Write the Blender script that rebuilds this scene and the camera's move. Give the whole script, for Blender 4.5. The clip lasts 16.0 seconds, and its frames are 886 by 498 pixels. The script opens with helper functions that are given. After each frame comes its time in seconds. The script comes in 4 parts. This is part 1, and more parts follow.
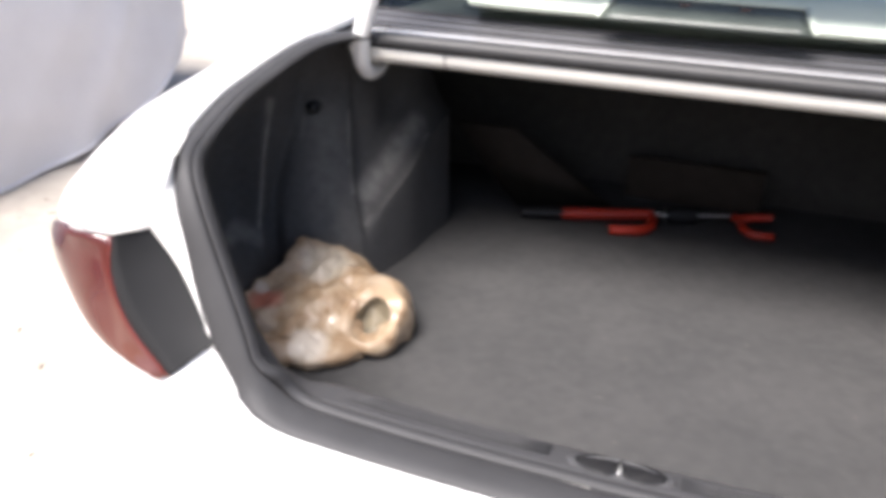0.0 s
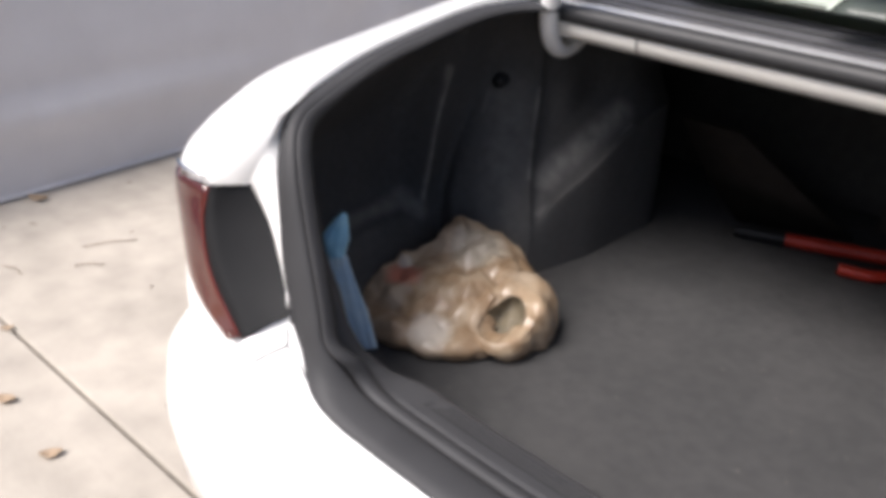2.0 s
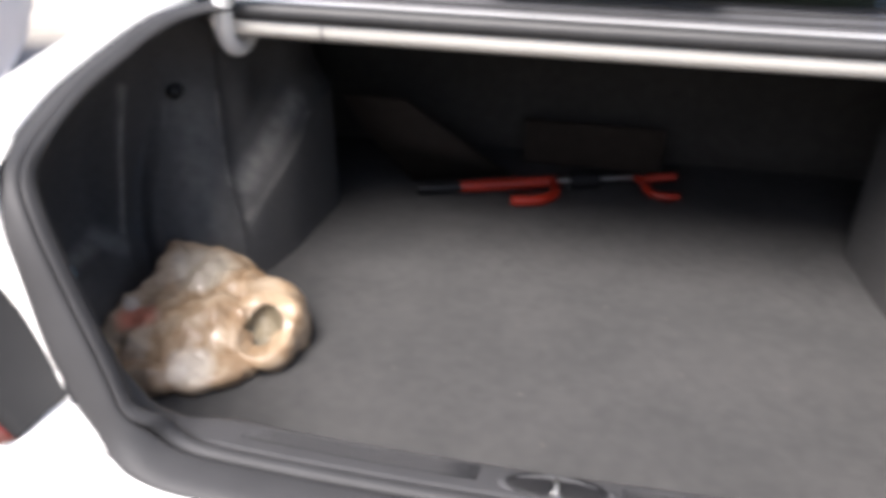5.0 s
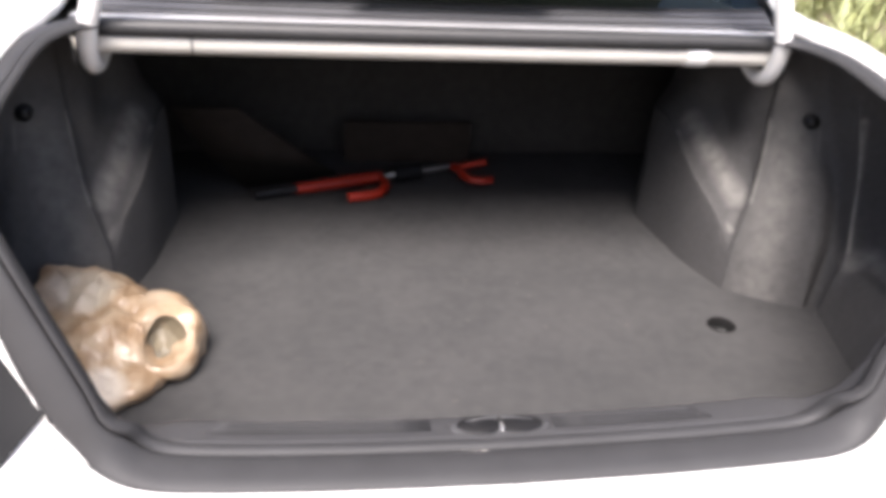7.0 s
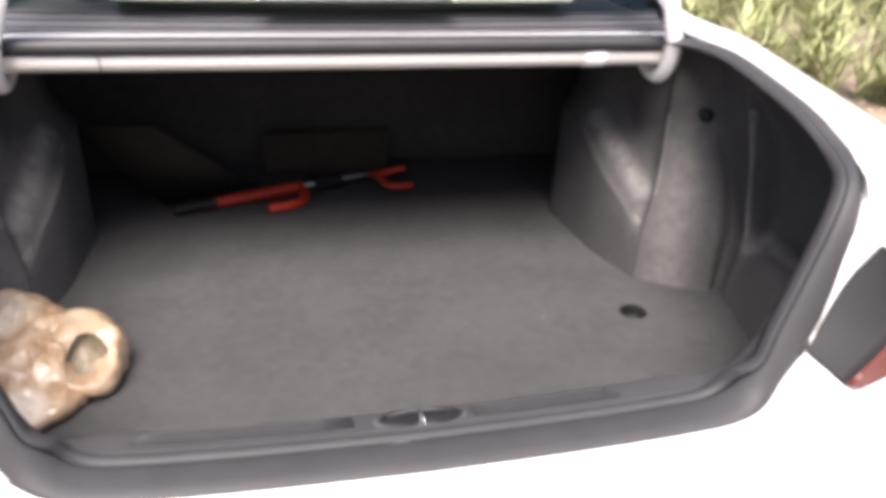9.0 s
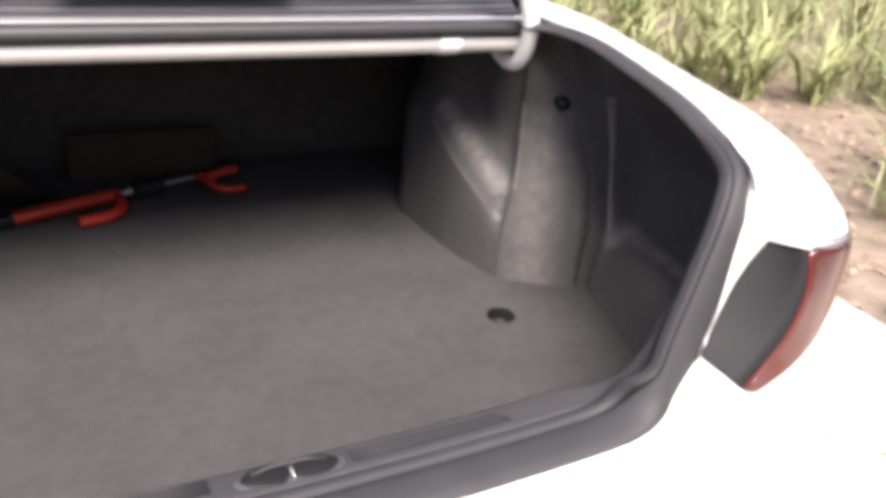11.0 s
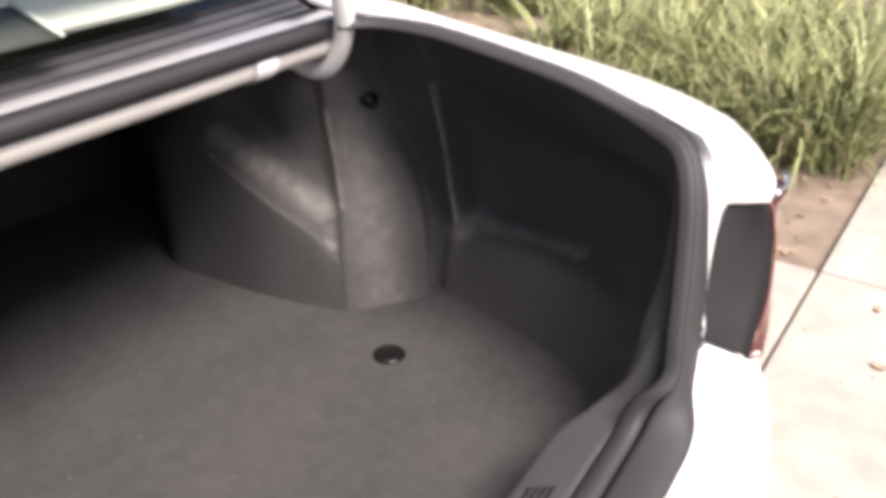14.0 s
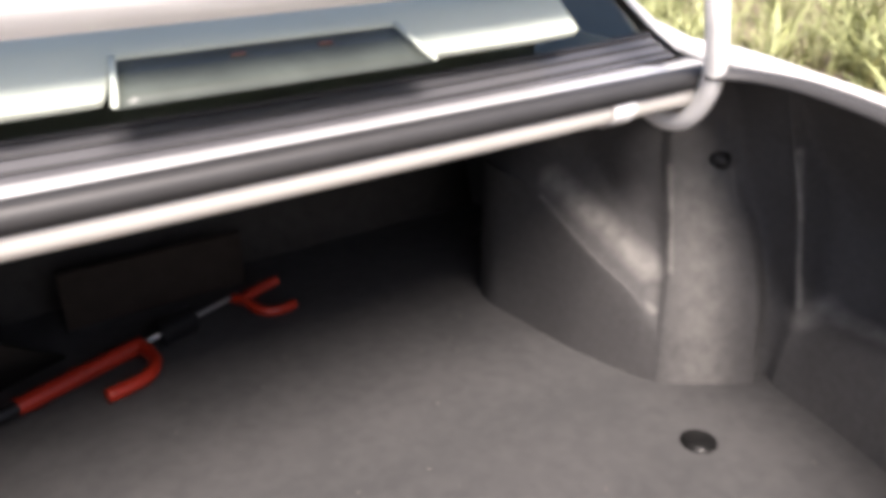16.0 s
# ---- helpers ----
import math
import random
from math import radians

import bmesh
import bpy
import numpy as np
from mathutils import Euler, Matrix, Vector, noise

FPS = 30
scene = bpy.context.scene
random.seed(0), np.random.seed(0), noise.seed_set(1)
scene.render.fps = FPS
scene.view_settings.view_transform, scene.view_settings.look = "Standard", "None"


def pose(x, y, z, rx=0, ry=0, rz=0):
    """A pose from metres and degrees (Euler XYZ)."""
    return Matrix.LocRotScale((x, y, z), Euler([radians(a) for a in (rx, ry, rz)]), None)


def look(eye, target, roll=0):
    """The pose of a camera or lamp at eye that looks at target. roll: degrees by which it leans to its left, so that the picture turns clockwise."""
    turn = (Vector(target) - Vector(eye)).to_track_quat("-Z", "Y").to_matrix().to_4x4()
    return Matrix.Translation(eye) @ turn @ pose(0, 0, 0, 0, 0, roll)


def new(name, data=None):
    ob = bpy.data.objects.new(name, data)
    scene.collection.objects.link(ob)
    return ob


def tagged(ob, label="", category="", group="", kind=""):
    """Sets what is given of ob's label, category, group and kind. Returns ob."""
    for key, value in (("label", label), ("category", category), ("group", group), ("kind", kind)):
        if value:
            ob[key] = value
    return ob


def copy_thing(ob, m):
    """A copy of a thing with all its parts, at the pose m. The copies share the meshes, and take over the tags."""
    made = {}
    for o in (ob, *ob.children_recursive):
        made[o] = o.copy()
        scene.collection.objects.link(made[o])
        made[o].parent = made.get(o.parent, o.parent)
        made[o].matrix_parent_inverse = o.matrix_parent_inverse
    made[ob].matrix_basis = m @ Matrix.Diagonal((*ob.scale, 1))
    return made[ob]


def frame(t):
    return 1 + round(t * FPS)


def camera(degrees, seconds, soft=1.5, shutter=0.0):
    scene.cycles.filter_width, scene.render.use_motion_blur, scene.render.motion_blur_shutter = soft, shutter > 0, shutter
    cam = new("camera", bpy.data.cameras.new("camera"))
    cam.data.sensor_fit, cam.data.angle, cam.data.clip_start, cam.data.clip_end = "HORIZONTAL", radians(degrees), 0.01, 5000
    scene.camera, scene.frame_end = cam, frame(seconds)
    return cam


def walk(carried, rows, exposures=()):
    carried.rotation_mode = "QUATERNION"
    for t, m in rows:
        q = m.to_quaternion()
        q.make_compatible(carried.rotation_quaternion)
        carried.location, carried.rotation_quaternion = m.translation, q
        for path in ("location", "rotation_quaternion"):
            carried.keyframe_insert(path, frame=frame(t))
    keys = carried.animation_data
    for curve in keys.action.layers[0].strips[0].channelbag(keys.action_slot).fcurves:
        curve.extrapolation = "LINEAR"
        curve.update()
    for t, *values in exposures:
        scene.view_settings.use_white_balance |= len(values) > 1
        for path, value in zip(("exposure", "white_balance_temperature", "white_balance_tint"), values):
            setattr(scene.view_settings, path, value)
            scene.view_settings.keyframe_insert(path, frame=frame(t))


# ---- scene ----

# The camera: seconds, place, what it looks at, roll
cam = camera(55.88, 16.0, soft=5.2, shutter=0.5)
PATH = [
    (0, (0.055, -0.862, 1.315), (-0.524, 0.855, 0.469), 2.04),
    (0.5, (0.046, -0.751, 1.285), (-0.747, 0.871, 0.425), 2.48),
    (1, (0.067, -0.680, 1.283), (-0.879, 0.844, 0.399), 1.99),
    (1.5, (0.146, -0.647, 1.293), (-0.949, 0.737, 0.351), 2.69),
    (2, (0.182, -0.631, 1.301), (-0.952, 0.725, 0.365), 3.10),
    (2.5, (0.173, -0.609, 1.301), (-0.979, 0.732, 0.365), 2.62),
    (3, (0.172, -0.600, 1.305), (-0.981, 0.744, 0.375), 2.76),
    (3.5, (0.165, -0.608, 1.297), (-0.929, 0.788, 0.374), 3.57),
    (4, (0.121, -0.623, 1.307), (-0.817, 0.893, 0.400), 4.15),
    (4.5, (0.041, -0.654, 1.304), (-0.591, 1.016, 0.403), 1.34),
    (5, (0.005, -0.717, 1.299), (-0.315, 1.026, 0.372), 1.26),
    (5.2, (-0.006, -0.754, 1.311), (-0.168, 1.009, 0.380), 3.08),
    (7.3, (-0.233, -0.872, 1.318), (0.065, 0.896, 0.432), 3.48),
    (7.5, (-0.226, -0.888, 1.314), (0.072, 0.882, 0.431), 3.54),
    (8, (-0.227, -0.893, 1.317), (0.077, 0.881, 0.446), 2.60),
    (8.5, (-0.216, -0.900, 1.328), (0.142, 0.865, 0.459), 2.35),
    (9, (-0.202, -0.898, 1.326), (0.245, 0.850, 0.463), 2.69),
    (9.5, (-0.190, -0.881, 1.319), (0.373, 0.842, 0.472), 1.79),
    (10, (-0.187, -0.853, 1.314), (0.494, 0.827, 0.469), 1.07),
    (10.2, (-0.186, -0.834, 1.309), (0.543, 0.822, 0.457), 2.25),
    (12.3, (-0.257, -0.519, 1.276), (0.749, 0.960, 0.380), 2.06),
    (12.5, (-0.262, -0.481, 1.274), (0.806, 0.949, 0.370), 0.73),
    (13, (-0.300, -0.384, 1.294), (0.969, 0.836, 0.345), -1.84),
    (13.5, (-0.333, -0.315, 1.294), (1.132, 0.661, 0.344), 0.01),
    (14, (-0.350, -0.284, 1.313), (1.114, 0.691, 0.361), -0.07),
    (14.5, (-0.368, -0.265, 1.318), (1.032, 0.811, 0.377), -0.45),
    (15, (-0.371, -0.296, 1.293), (0.889, 0.982, 0.409), -2.39),
    (15.5, (-0.387, -0.236, 1.289), (0.773, 1.141, 0.418), -2.17),
    (16, (-0.334, -0.197, 1.281), (0.692, 1.300, 0.441), -0.22),
]
walk(cam, [(t, look(eye, target, roll)) for t, eye, target, roll in PATH],
     exposures=[(0.0, 1.32, 6320, 14), (0.5, 1.15, 6320, 14), (1.2, 0.80, 6320, 14), (1.6, 0.5, 6320, 14), (2.8, 0.60, 6320, 14), (3.5, 0.87, 6320, 14), (4.5, 1.24, 6320, 14), (5.2, 1.32, 6320, 14), (7.3, 1.37, 6450, 17), (9.0, 1.35, 6510, 19), (12.5, 1.02, 6600, 19), (13.5, 0.92, 6650, 19), (15.0, 0.95, 6700, 19), (15.5, 1.18, 6700, 18), (16.0, 1.42, 6700, 18)])

# ---- light ----
SUN_EL, SUN_ROT = radians(56), radians(196)
world = bpy.data.worlds.new("sky")
scene.world = world
world.use_nodes = True
wn = world.node_tree
sky = wn.nodes.new("ShaderNodeTexSky")
sky.sky_type, sky.sun_disc, sky.sun_elevation, sky.sun_rotation = "NISHITA", False, SUN_EL, SUN_ROT
sky.air_density, sky.dust_density = 1.0, 3.0
wn.links.new(sky.outputs[0], wn.nodes["Background"].inputs[0])
wn.nodes["Background"].inputs[1].default_value = 0.085
sun = new("sun", bpy.data.lights.new("sun", "SUN"))
sun.data.energy, sun.data.angle, sun.data.color = 5.0, radians(34), (1.0, 0.95, 0.88)
sun.matrix_world = look((-1.7, -5.6, 8.7), (0, 0, 0))


# ---- materials ----
def material(name, colour, rough=0.6, metal=0.0, vary=0.15, scale=20.0, bump=0.0, bump_scale=200.0, second=None, coat=0.0, spec=0.5, big=2.0, trans=0.0, alpha=1.0, sharp=0.3):
    """A procedural surface: colour varied at two scales, roughness, fine relief."""
    m = bpy.data.materials.new(name)
    m.use_nodes = True
    nt = m.node_tree
    p = nt.nodes["Principled BSDF"]
    p.inputs["Roughness"].default_value, p.inputs["Metallic"].default_value = rough, metal
    p.inputs["Coat Weight"].default_value, p.inputs["Specular IOR Level"].default_value = coat, spec
    p.inputs["Coat Roughness"].default_value = 0.05
    p.inputs["Transmission Weight"].default_value, p.inputs["Alpha"].default_value = trans, alpha
    co = nt.nodes.new("ShaderNodeTexCoord")
    n1, n2 = nt.nodes.new("ShaderNodeTexNoise"), nt.nodes.new("ShaderNodeTexNoise")
    n1.inputs["Scale"].default_value, n2.inputs["Scale"].default_value = scale, big
    n1.inputs["Detail"].default_value = n2.inputs["Detail"].default_value = 6
    add = nt.nodes.new("ShaderNodeMath")
    add.operation = "ADD"
    ramp = nt.nodes.new("ShaderNodeMapRange")
    ramp.inputs[1].default_value, ramp.inputs[2].default_value = 1 - sharp, 1 + sharp
    mix = nt.nodes.new("ShaderNodeMix")
    mix.data_type = "RGBA"
    lo = [c * (1 - vary) for c in colour]
    hi = [min(1, c * (1 + vary)) for c in (second or colour)]
    mix.inputs[6].default_value, mix.inputs[7].default_value = (*lo, 1), (*hi, 1)
    for n in (n1, n2):
        nt.links.new(co.outputs["Object"], n.inputs["Vector"])
    nt.links.new(n1.outputs[0], add.inputs[0])
    nt.links.new(n2.outputs[0], add.inputs[1])
    nt.links.new(add.outputs[0], ramp.inputs[0])
    nt.links.new(ramp.outputs[0], mix.inputs[0])
    nt.links.new(mix.outputs[2], p.inputs["Base Color"])
    if bump:
        n3, b = nt.nodes.new("ShaderNodeTexNoise"), nt.nodes.new("ShaderNodeBump")
        n3.inputs["Scale"].default_value, n3.inputs["Detail"].default_value = bump_scale, 4
        b.inputs["Strength"].default_value, b.inputs["Distance"].default_value = bump, 0.004
        nt.links.new(co.outputs["Object"], n3.inputs["Vector"])
        nt.links.new(n3.outputs[0], b.inputs["Height"])
        nt.links.new(b.outputs[0], p.inputs["Normal"])
    return m


WHITE = material("white_paint", (0.87, 0.865, 0.85), 0.3, vary=0.02, scale=3, coat=0.6)
CARPET = material("grey_carpet", (0.066, 0.0662, 0.0668), 0.95, vary=0.17, scale=45, bump=0.9, bump_scale=450, big=6, spec=0.1, sharp=0.25, second=(0.061, 0.0600, 0.0600))
FELT = material("grey_felt_lining", (0.078, 0.076, 0.0755), 0.95, vary=0.14, scale=90, bump=0.6, bump_scale=500, big=6, spec=0.1)
DARK = material("dark_board", (0.054, 0.049, 0.045), 0.9, vary=0.2, scale=40, bump=0.3, spec=0.2)
SILL = material("grey_sill_plastic", (0.050, 0.050, 0.053), 0.5, vary=0.08, scale=30, bump=0.15, bump_scale=300)
RUBBER = material("black_rubber", (0.021, 0.021, 0.022), 0.55, vary=0.15, scale=30)
SEAL = material("weathered_grey_rubber", (0.033, 0.033, 0.035), 0.62, vary=0.15, scale=14, bump=0.1, spec=0.35)
BLACK = material("black_plastic", (0.010, 0.010, 0.011), 0.4, vary=0.2, scale=30, spec=0.25)
LAMPGREY = material("dark_grey_lamp_housing", (0.017, 0.0172, 0.018), 0.55, vary=0.1, scale=20, spec=0.15)
CONCRETE = material("concrete", (0.36, 0.325, 0.28), 0.9, vary=0.2, scale=9, bump=0.4, bump_scale=60, big=1.6)
EARTH = material("earth", (0.2, 0.155, 0.115), 0.95, vary=0.35, scale=8, bump=0.8, bump_scale=30)
COVER = material("grey_car_cover", (0.5, 0.5, 0.53), 0.6, vary=0.06, scale=5, bump=0.15, bump_scale=12)
RED = material("red_plastic", (0.33, 0.022, 0.009), 0.4, vary=0.08, scale=30)
CHROME = material("steel", (0.7, 0.7, 0.7), 0.25, 1.0, vary=0.05)
LENS = material("red_lens", (0.060, 0.008, 0.007), 0.10, vary=0.15, scale=12, coat=0.6, spec=0.4)


def worn_and_lit_along(mat, colour, lines):
    """Pale streaks along raised folds, rubbed wear and painted brightness, on both sides alike, broken up by noise:
    ends, half width, strength.
    """
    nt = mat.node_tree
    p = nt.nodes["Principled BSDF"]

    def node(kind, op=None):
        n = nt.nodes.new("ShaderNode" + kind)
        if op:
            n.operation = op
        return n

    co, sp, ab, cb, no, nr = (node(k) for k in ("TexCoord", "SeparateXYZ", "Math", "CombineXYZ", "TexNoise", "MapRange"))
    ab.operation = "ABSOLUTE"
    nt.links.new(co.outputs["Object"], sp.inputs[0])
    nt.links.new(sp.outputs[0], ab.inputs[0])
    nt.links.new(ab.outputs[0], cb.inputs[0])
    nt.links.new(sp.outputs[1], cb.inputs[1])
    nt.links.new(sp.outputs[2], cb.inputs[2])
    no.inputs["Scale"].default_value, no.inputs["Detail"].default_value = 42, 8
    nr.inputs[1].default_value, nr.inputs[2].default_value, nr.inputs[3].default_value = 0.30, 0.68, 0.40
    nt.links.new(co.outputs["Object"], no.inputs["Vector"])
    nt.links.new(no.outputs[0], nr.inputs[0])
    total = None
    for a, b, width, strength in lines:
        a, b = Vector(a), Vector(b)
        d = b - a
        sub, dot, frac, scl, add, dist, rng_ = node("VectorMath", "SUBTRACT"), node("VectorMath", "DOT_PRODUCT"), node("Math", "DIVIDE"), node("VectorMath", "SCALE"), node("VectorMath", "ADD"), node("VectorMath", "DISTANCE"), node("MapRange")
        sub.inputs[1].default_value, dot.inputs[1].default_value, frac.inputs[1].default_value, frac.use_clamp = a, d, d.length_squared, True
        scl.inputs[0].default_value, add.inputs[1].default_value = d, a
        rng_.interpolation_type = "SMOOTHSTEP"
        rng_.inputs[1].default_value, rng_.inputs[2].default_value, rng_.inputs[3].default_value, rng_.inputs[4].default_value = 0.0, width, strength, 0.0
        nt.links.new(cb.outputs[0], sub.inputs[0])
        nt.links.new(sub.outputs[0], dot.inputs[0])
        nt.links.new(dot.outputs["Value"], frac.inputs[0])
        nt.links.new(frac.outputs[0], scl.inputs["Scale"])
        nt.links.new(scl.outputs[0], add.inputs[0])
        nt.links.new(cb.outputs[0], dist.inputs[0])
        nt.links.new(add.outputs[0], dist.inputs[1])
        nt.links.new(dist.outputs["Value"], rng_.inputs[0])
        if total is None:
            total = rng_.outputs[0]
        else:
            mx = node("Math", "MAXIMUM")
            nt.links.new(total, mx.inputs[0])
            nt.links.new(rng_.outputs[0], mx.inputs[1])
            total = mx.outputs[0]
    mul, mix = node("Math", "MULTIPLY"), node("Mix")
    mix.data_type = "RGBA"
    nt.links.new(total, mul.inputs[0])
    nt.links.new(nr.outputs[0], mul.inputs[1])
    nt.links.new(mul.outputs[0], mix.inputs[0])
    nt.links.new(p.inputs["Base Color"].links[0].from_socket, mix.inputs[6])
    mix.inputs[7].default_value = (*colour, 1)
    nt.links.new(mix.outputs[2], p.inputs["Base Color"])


# Narrow lines are rubbed folds; wide ones paint light onto ledge, pillar and pocket.
worn_and_lit_along(FELT, (0.25, 0.24, 0.225), (
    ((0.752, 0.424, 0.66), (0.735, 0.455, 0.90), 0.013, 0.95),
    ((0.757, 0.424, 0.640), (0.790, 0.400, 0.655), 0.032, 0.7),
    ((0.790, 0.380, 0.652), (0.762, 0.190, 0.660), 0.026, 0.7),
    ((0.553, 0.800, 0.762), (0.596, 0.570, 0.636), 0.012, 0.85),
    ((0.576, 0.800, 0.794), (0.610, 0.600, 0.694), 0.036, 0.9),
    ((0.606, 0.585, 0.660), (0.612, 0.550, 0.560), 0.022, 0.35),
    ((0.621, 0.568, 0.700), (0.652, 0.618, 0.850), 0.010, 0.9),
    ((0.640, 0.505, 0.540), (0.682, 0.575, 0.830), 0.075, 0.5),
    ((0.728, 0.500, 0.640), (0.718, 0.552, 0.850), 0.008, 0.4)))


def two_tone(mat, low, z0, z1):
    """Blends two tones of lens colour by height, the lower one paler."""
    nt = mat.node_tree
    p = nt.nodes["Principled BSDF"]
    src = p.inputs["Base Color"].links[0].from_socket
    co, sp, rg, mx = (nt.nodes.new("ShaderNode" + k) for k in ("TexCoord", "SeparateXYZ", "MapRange", "Mix"))
    mx.data_type = "RGBA"
    rg.inputs[1].default_value, rg.inputs[2].default_value = z0, z1
    mx.inputs[6].default_value = (*low, 1)
    nt.links.new(co.outputs["Object"], sp.inputs[0])
    nt.links.new(sp.outputs[2], rg.inputs[0])
    nt.links.new(rg.outputs[0], mx.inputs[0])
    nt.links.new(src, mx.inputs[7])
    nt.links.new(mx.outputs[2], p.inputs["Base Color"])


two_tone(LENS, (0.088, 0.032, 0.025), 0.785, 0.830)
LEAF = material("dry_leaf", (0.34, 0.25, 0.17), 0.8, vary=0.3, scale=30)


# ---- mesh helpers ----
def finish(bm, smooth=True):
    me = bpy.data.meshes.new("mesh")
    bmesh.ops.recalc_face_normals(bm, faces=bm.faces)
    bm.to_mesh(me)
    bm.free()
    for p in me.polygons:
        p.use_smooth = smooth
    return me


def part(name, bm, mat, parent=None, label="", smooth=True):
    ob = new(name, finish(bm, smooth))
    ob.data.materials.append(mat)
    ob.parent = parent
    return tagged(ob, label)


def thing(name, label, category, at=(0, 0, 0), group=""):
    ob = new(name)
    ob.location = at
    return tagged(ob, label, category, group)


def grid(rows, thick=0.0, bm=None):
    """A sheet through rows of points, with thickness if asked."""
    bm = bm or bmesh.new()
    vs = [[bm.verts.new(p) for p in r] for r in rows]
    fs = []
    for a, b in zip(vs, vs[1:]):
        for i in range(len(a) - 1):
            fs.append(bm.faces.new((a[i], a[i + 1], b[i + 1], b[i])))
    if thick:
        bmesh.ops.recalc_face_normals(bm, faces=fs)
        bmesh.ops.solidify(bm, geom=fs, thickness=thick)
    return bm


def spline(pts, n):
    """n points along a smooth line through pts, evenly by length."""
    pts = [Vector(p) for p in pts]
    out = []
    ext = [2 * pts[0] - pts[1]] + pts + [2 * pts[-1] - pts[-2]]
    for i in range(1, len(ext) - 2):
        a, b, c, d = ext[i - 1:i + 3]
        for k in range(16):
            t = k / 16
            out.append(0.5 * ((2 * b) + (c - a) * t + (2 * a - 5 * b + 4 * c - d) * t * t + (3 * b - a - 3 * c + d) * t ** 3))
    out.append(pts[-1])
    return even(out, n)


def even(pts, n):
    pts = [Vector(p) for p in pts]
    ls = [0.0]
    for a, b in zip(pts, pts[1:]):
        ls.append(ls[-1] + (b - a).length)
    res, j = [], 0
    for i in range(n):
        s = ls[-1] * i / (n - 1)
        while j < len(ls) - 2 and ls[j + 1] < s:
            j += 1
        f = (s - ls[j]) / max(1e-9, ls[j + 1] - ls[j])
        res.append(pts[j].lerp(pts[j + 1], min(1, f)))
    return res


def tube(path, section, up=(0, 0, 1), bm=None, caps=True, closed=False):
    """Sweeps a closed section (a, b) along a path: a sideways, b along up."""
    bm = bm or bmesh.new()
    path = [Vector(p) for p in path]
    rings = []
    for i, p in enumerate(path):
        t = (path[min(i + 1, len(path) - 1)] - path[max(i - 1, 0)]).normalized()
        if closed:
            t = (path[(i + 1) % len(path)] - path[i - 1]).normalized()
        u = Vector(up[i]) if isinstance(up, list) else Vector(up)
        side = t.cross(u).normalized()
        v = side.cross(t)
        rings.append([bm.verts.new(p + side * a + v * b) for a, b in section])
    n = len(section)
    pairs = list(zip(rings, rings[1:])) + ([(rings[-1], rings[0])] if closed else [])
    for r, q in pairs:
        for k in range(n):
            bm.faces.new((r[k], r[(k + 1) % n], q[(k + 1) % n], q[k]))
    if caps and not closed:
        bm.faces.new(rings[0])
        bm.faces.new(rings[-1][::-1])
    return bm


def ring(a, b=None, n=12):
    b = b or a
    return [(a * math.cos(2 * math.pi * i / n), b * math.sin(2 * math.pi * i / n)) for i in range(n)]


def box(x0, x1, y0, y1, z0, z1, bevel=0.004, bm=None, m=None, segments=2):
    b2 = bmesh.new()
    bmesh.ops.create_cube(b2, size=1)
    for v in b2.verts:
        v.co = Vector((x0 + (v.co.x + 0.5) * (x1 - x0), y0 + (v.co.y + 0.5) * (y1 - y0), z0 + (v.co.z + 0.5) * (z1 - z0)))
    if bevel:
        bmesh.ops.bevel(b2, geom=b2.edges[:], offset=bevel, segments=segments, affect="EDGES", profile=0.5)
    if m:
        b2.transform(m)
    if bm is None:
        return b2
    me = bpy.data.meshes.new("tmp")
    b2.to_mesh(me)
    b2.free()
    bm.from_mesh(me)
    bpy.data.meshes.remove(me)
    return bm


# ---- ground ----
FLOOR = 0.52
JOINT = 0.030


def ground():
    xs = [-400, -60, -12, -6, -4, -3, -2, -1, 0, 1, 2, 3, 4, 6, 12, 60, 400]
    tagged(part("ground", grid([[(x, y, -0.03) for x in xs] for y in xs]), EARTH), "bare brown earth reaching to the horizon", "ground", kind="structure")


ground()
slab_root = tagged(new("pavement"), "pale worn concrete driveway slabs with open joints", "pavement", kind="structure")
for x0, x1, y0, y1 in ((-9.0, 2.20, JOINT + 0.005, 16.0), (-9.0, 2.20, -4.2, JOINT - 0.005), (2.209, 6.0, -4.2, JOINT - 0.005)):
    part("slab", box(x0, x1, y0, y1, -0.08, 0.0, 0.006), CONCRETE, slab_root, smooth=False)

slab_root.matrix_basis = pose(0, JOINT, 0, 0, 0, -0.9) @ pose(0, -JOINT, 0)

# ---- the car ----
car = thing("sedan_car", "white four-door sedan with its trunk lid open", "car")

# trunk floor
rows = []
for j in range(60):
    y = 0.03 + j * (1.44 - 0.03) / 59
    half = 0.60 if y < 0.10 else (0.79 if y < 0.5 else 0.84 if y > 0.95 else 0.68)
    rows.append([((i / 40 - 0.5) * 2 * half, y, FLOOR + 0.003 * noise.noise((i * 0.11 * half, y * 3, 1.0))) for i in range(41)])
part("trunk_carpet", grid(rows), CARPET, car, "grey-brown felt carpet on the trunk floor")
part("floor_pan", box(-0.79, 0.79, 0.0, 1.46, FLOOR - 0.08, FLOOR - 0.008, 0.005), DARK, car)


def smooth(v, a, b):
    f = max(0.0, min(1.0, (v - a) / (b - a)))
    return f * f * (3 - 2 * f)


def sheet_between(a, b, n, swell=0.0, way=(0, 0, 0)):
    """Rows from one edge to another, bulging on the way."""
    w = Vector(way)
    return [[p.lerp(q, k / n) + w * swell * math.sin(math.pi * k / n) for p, q in zip(a, b)] for k in range(n + 1)]


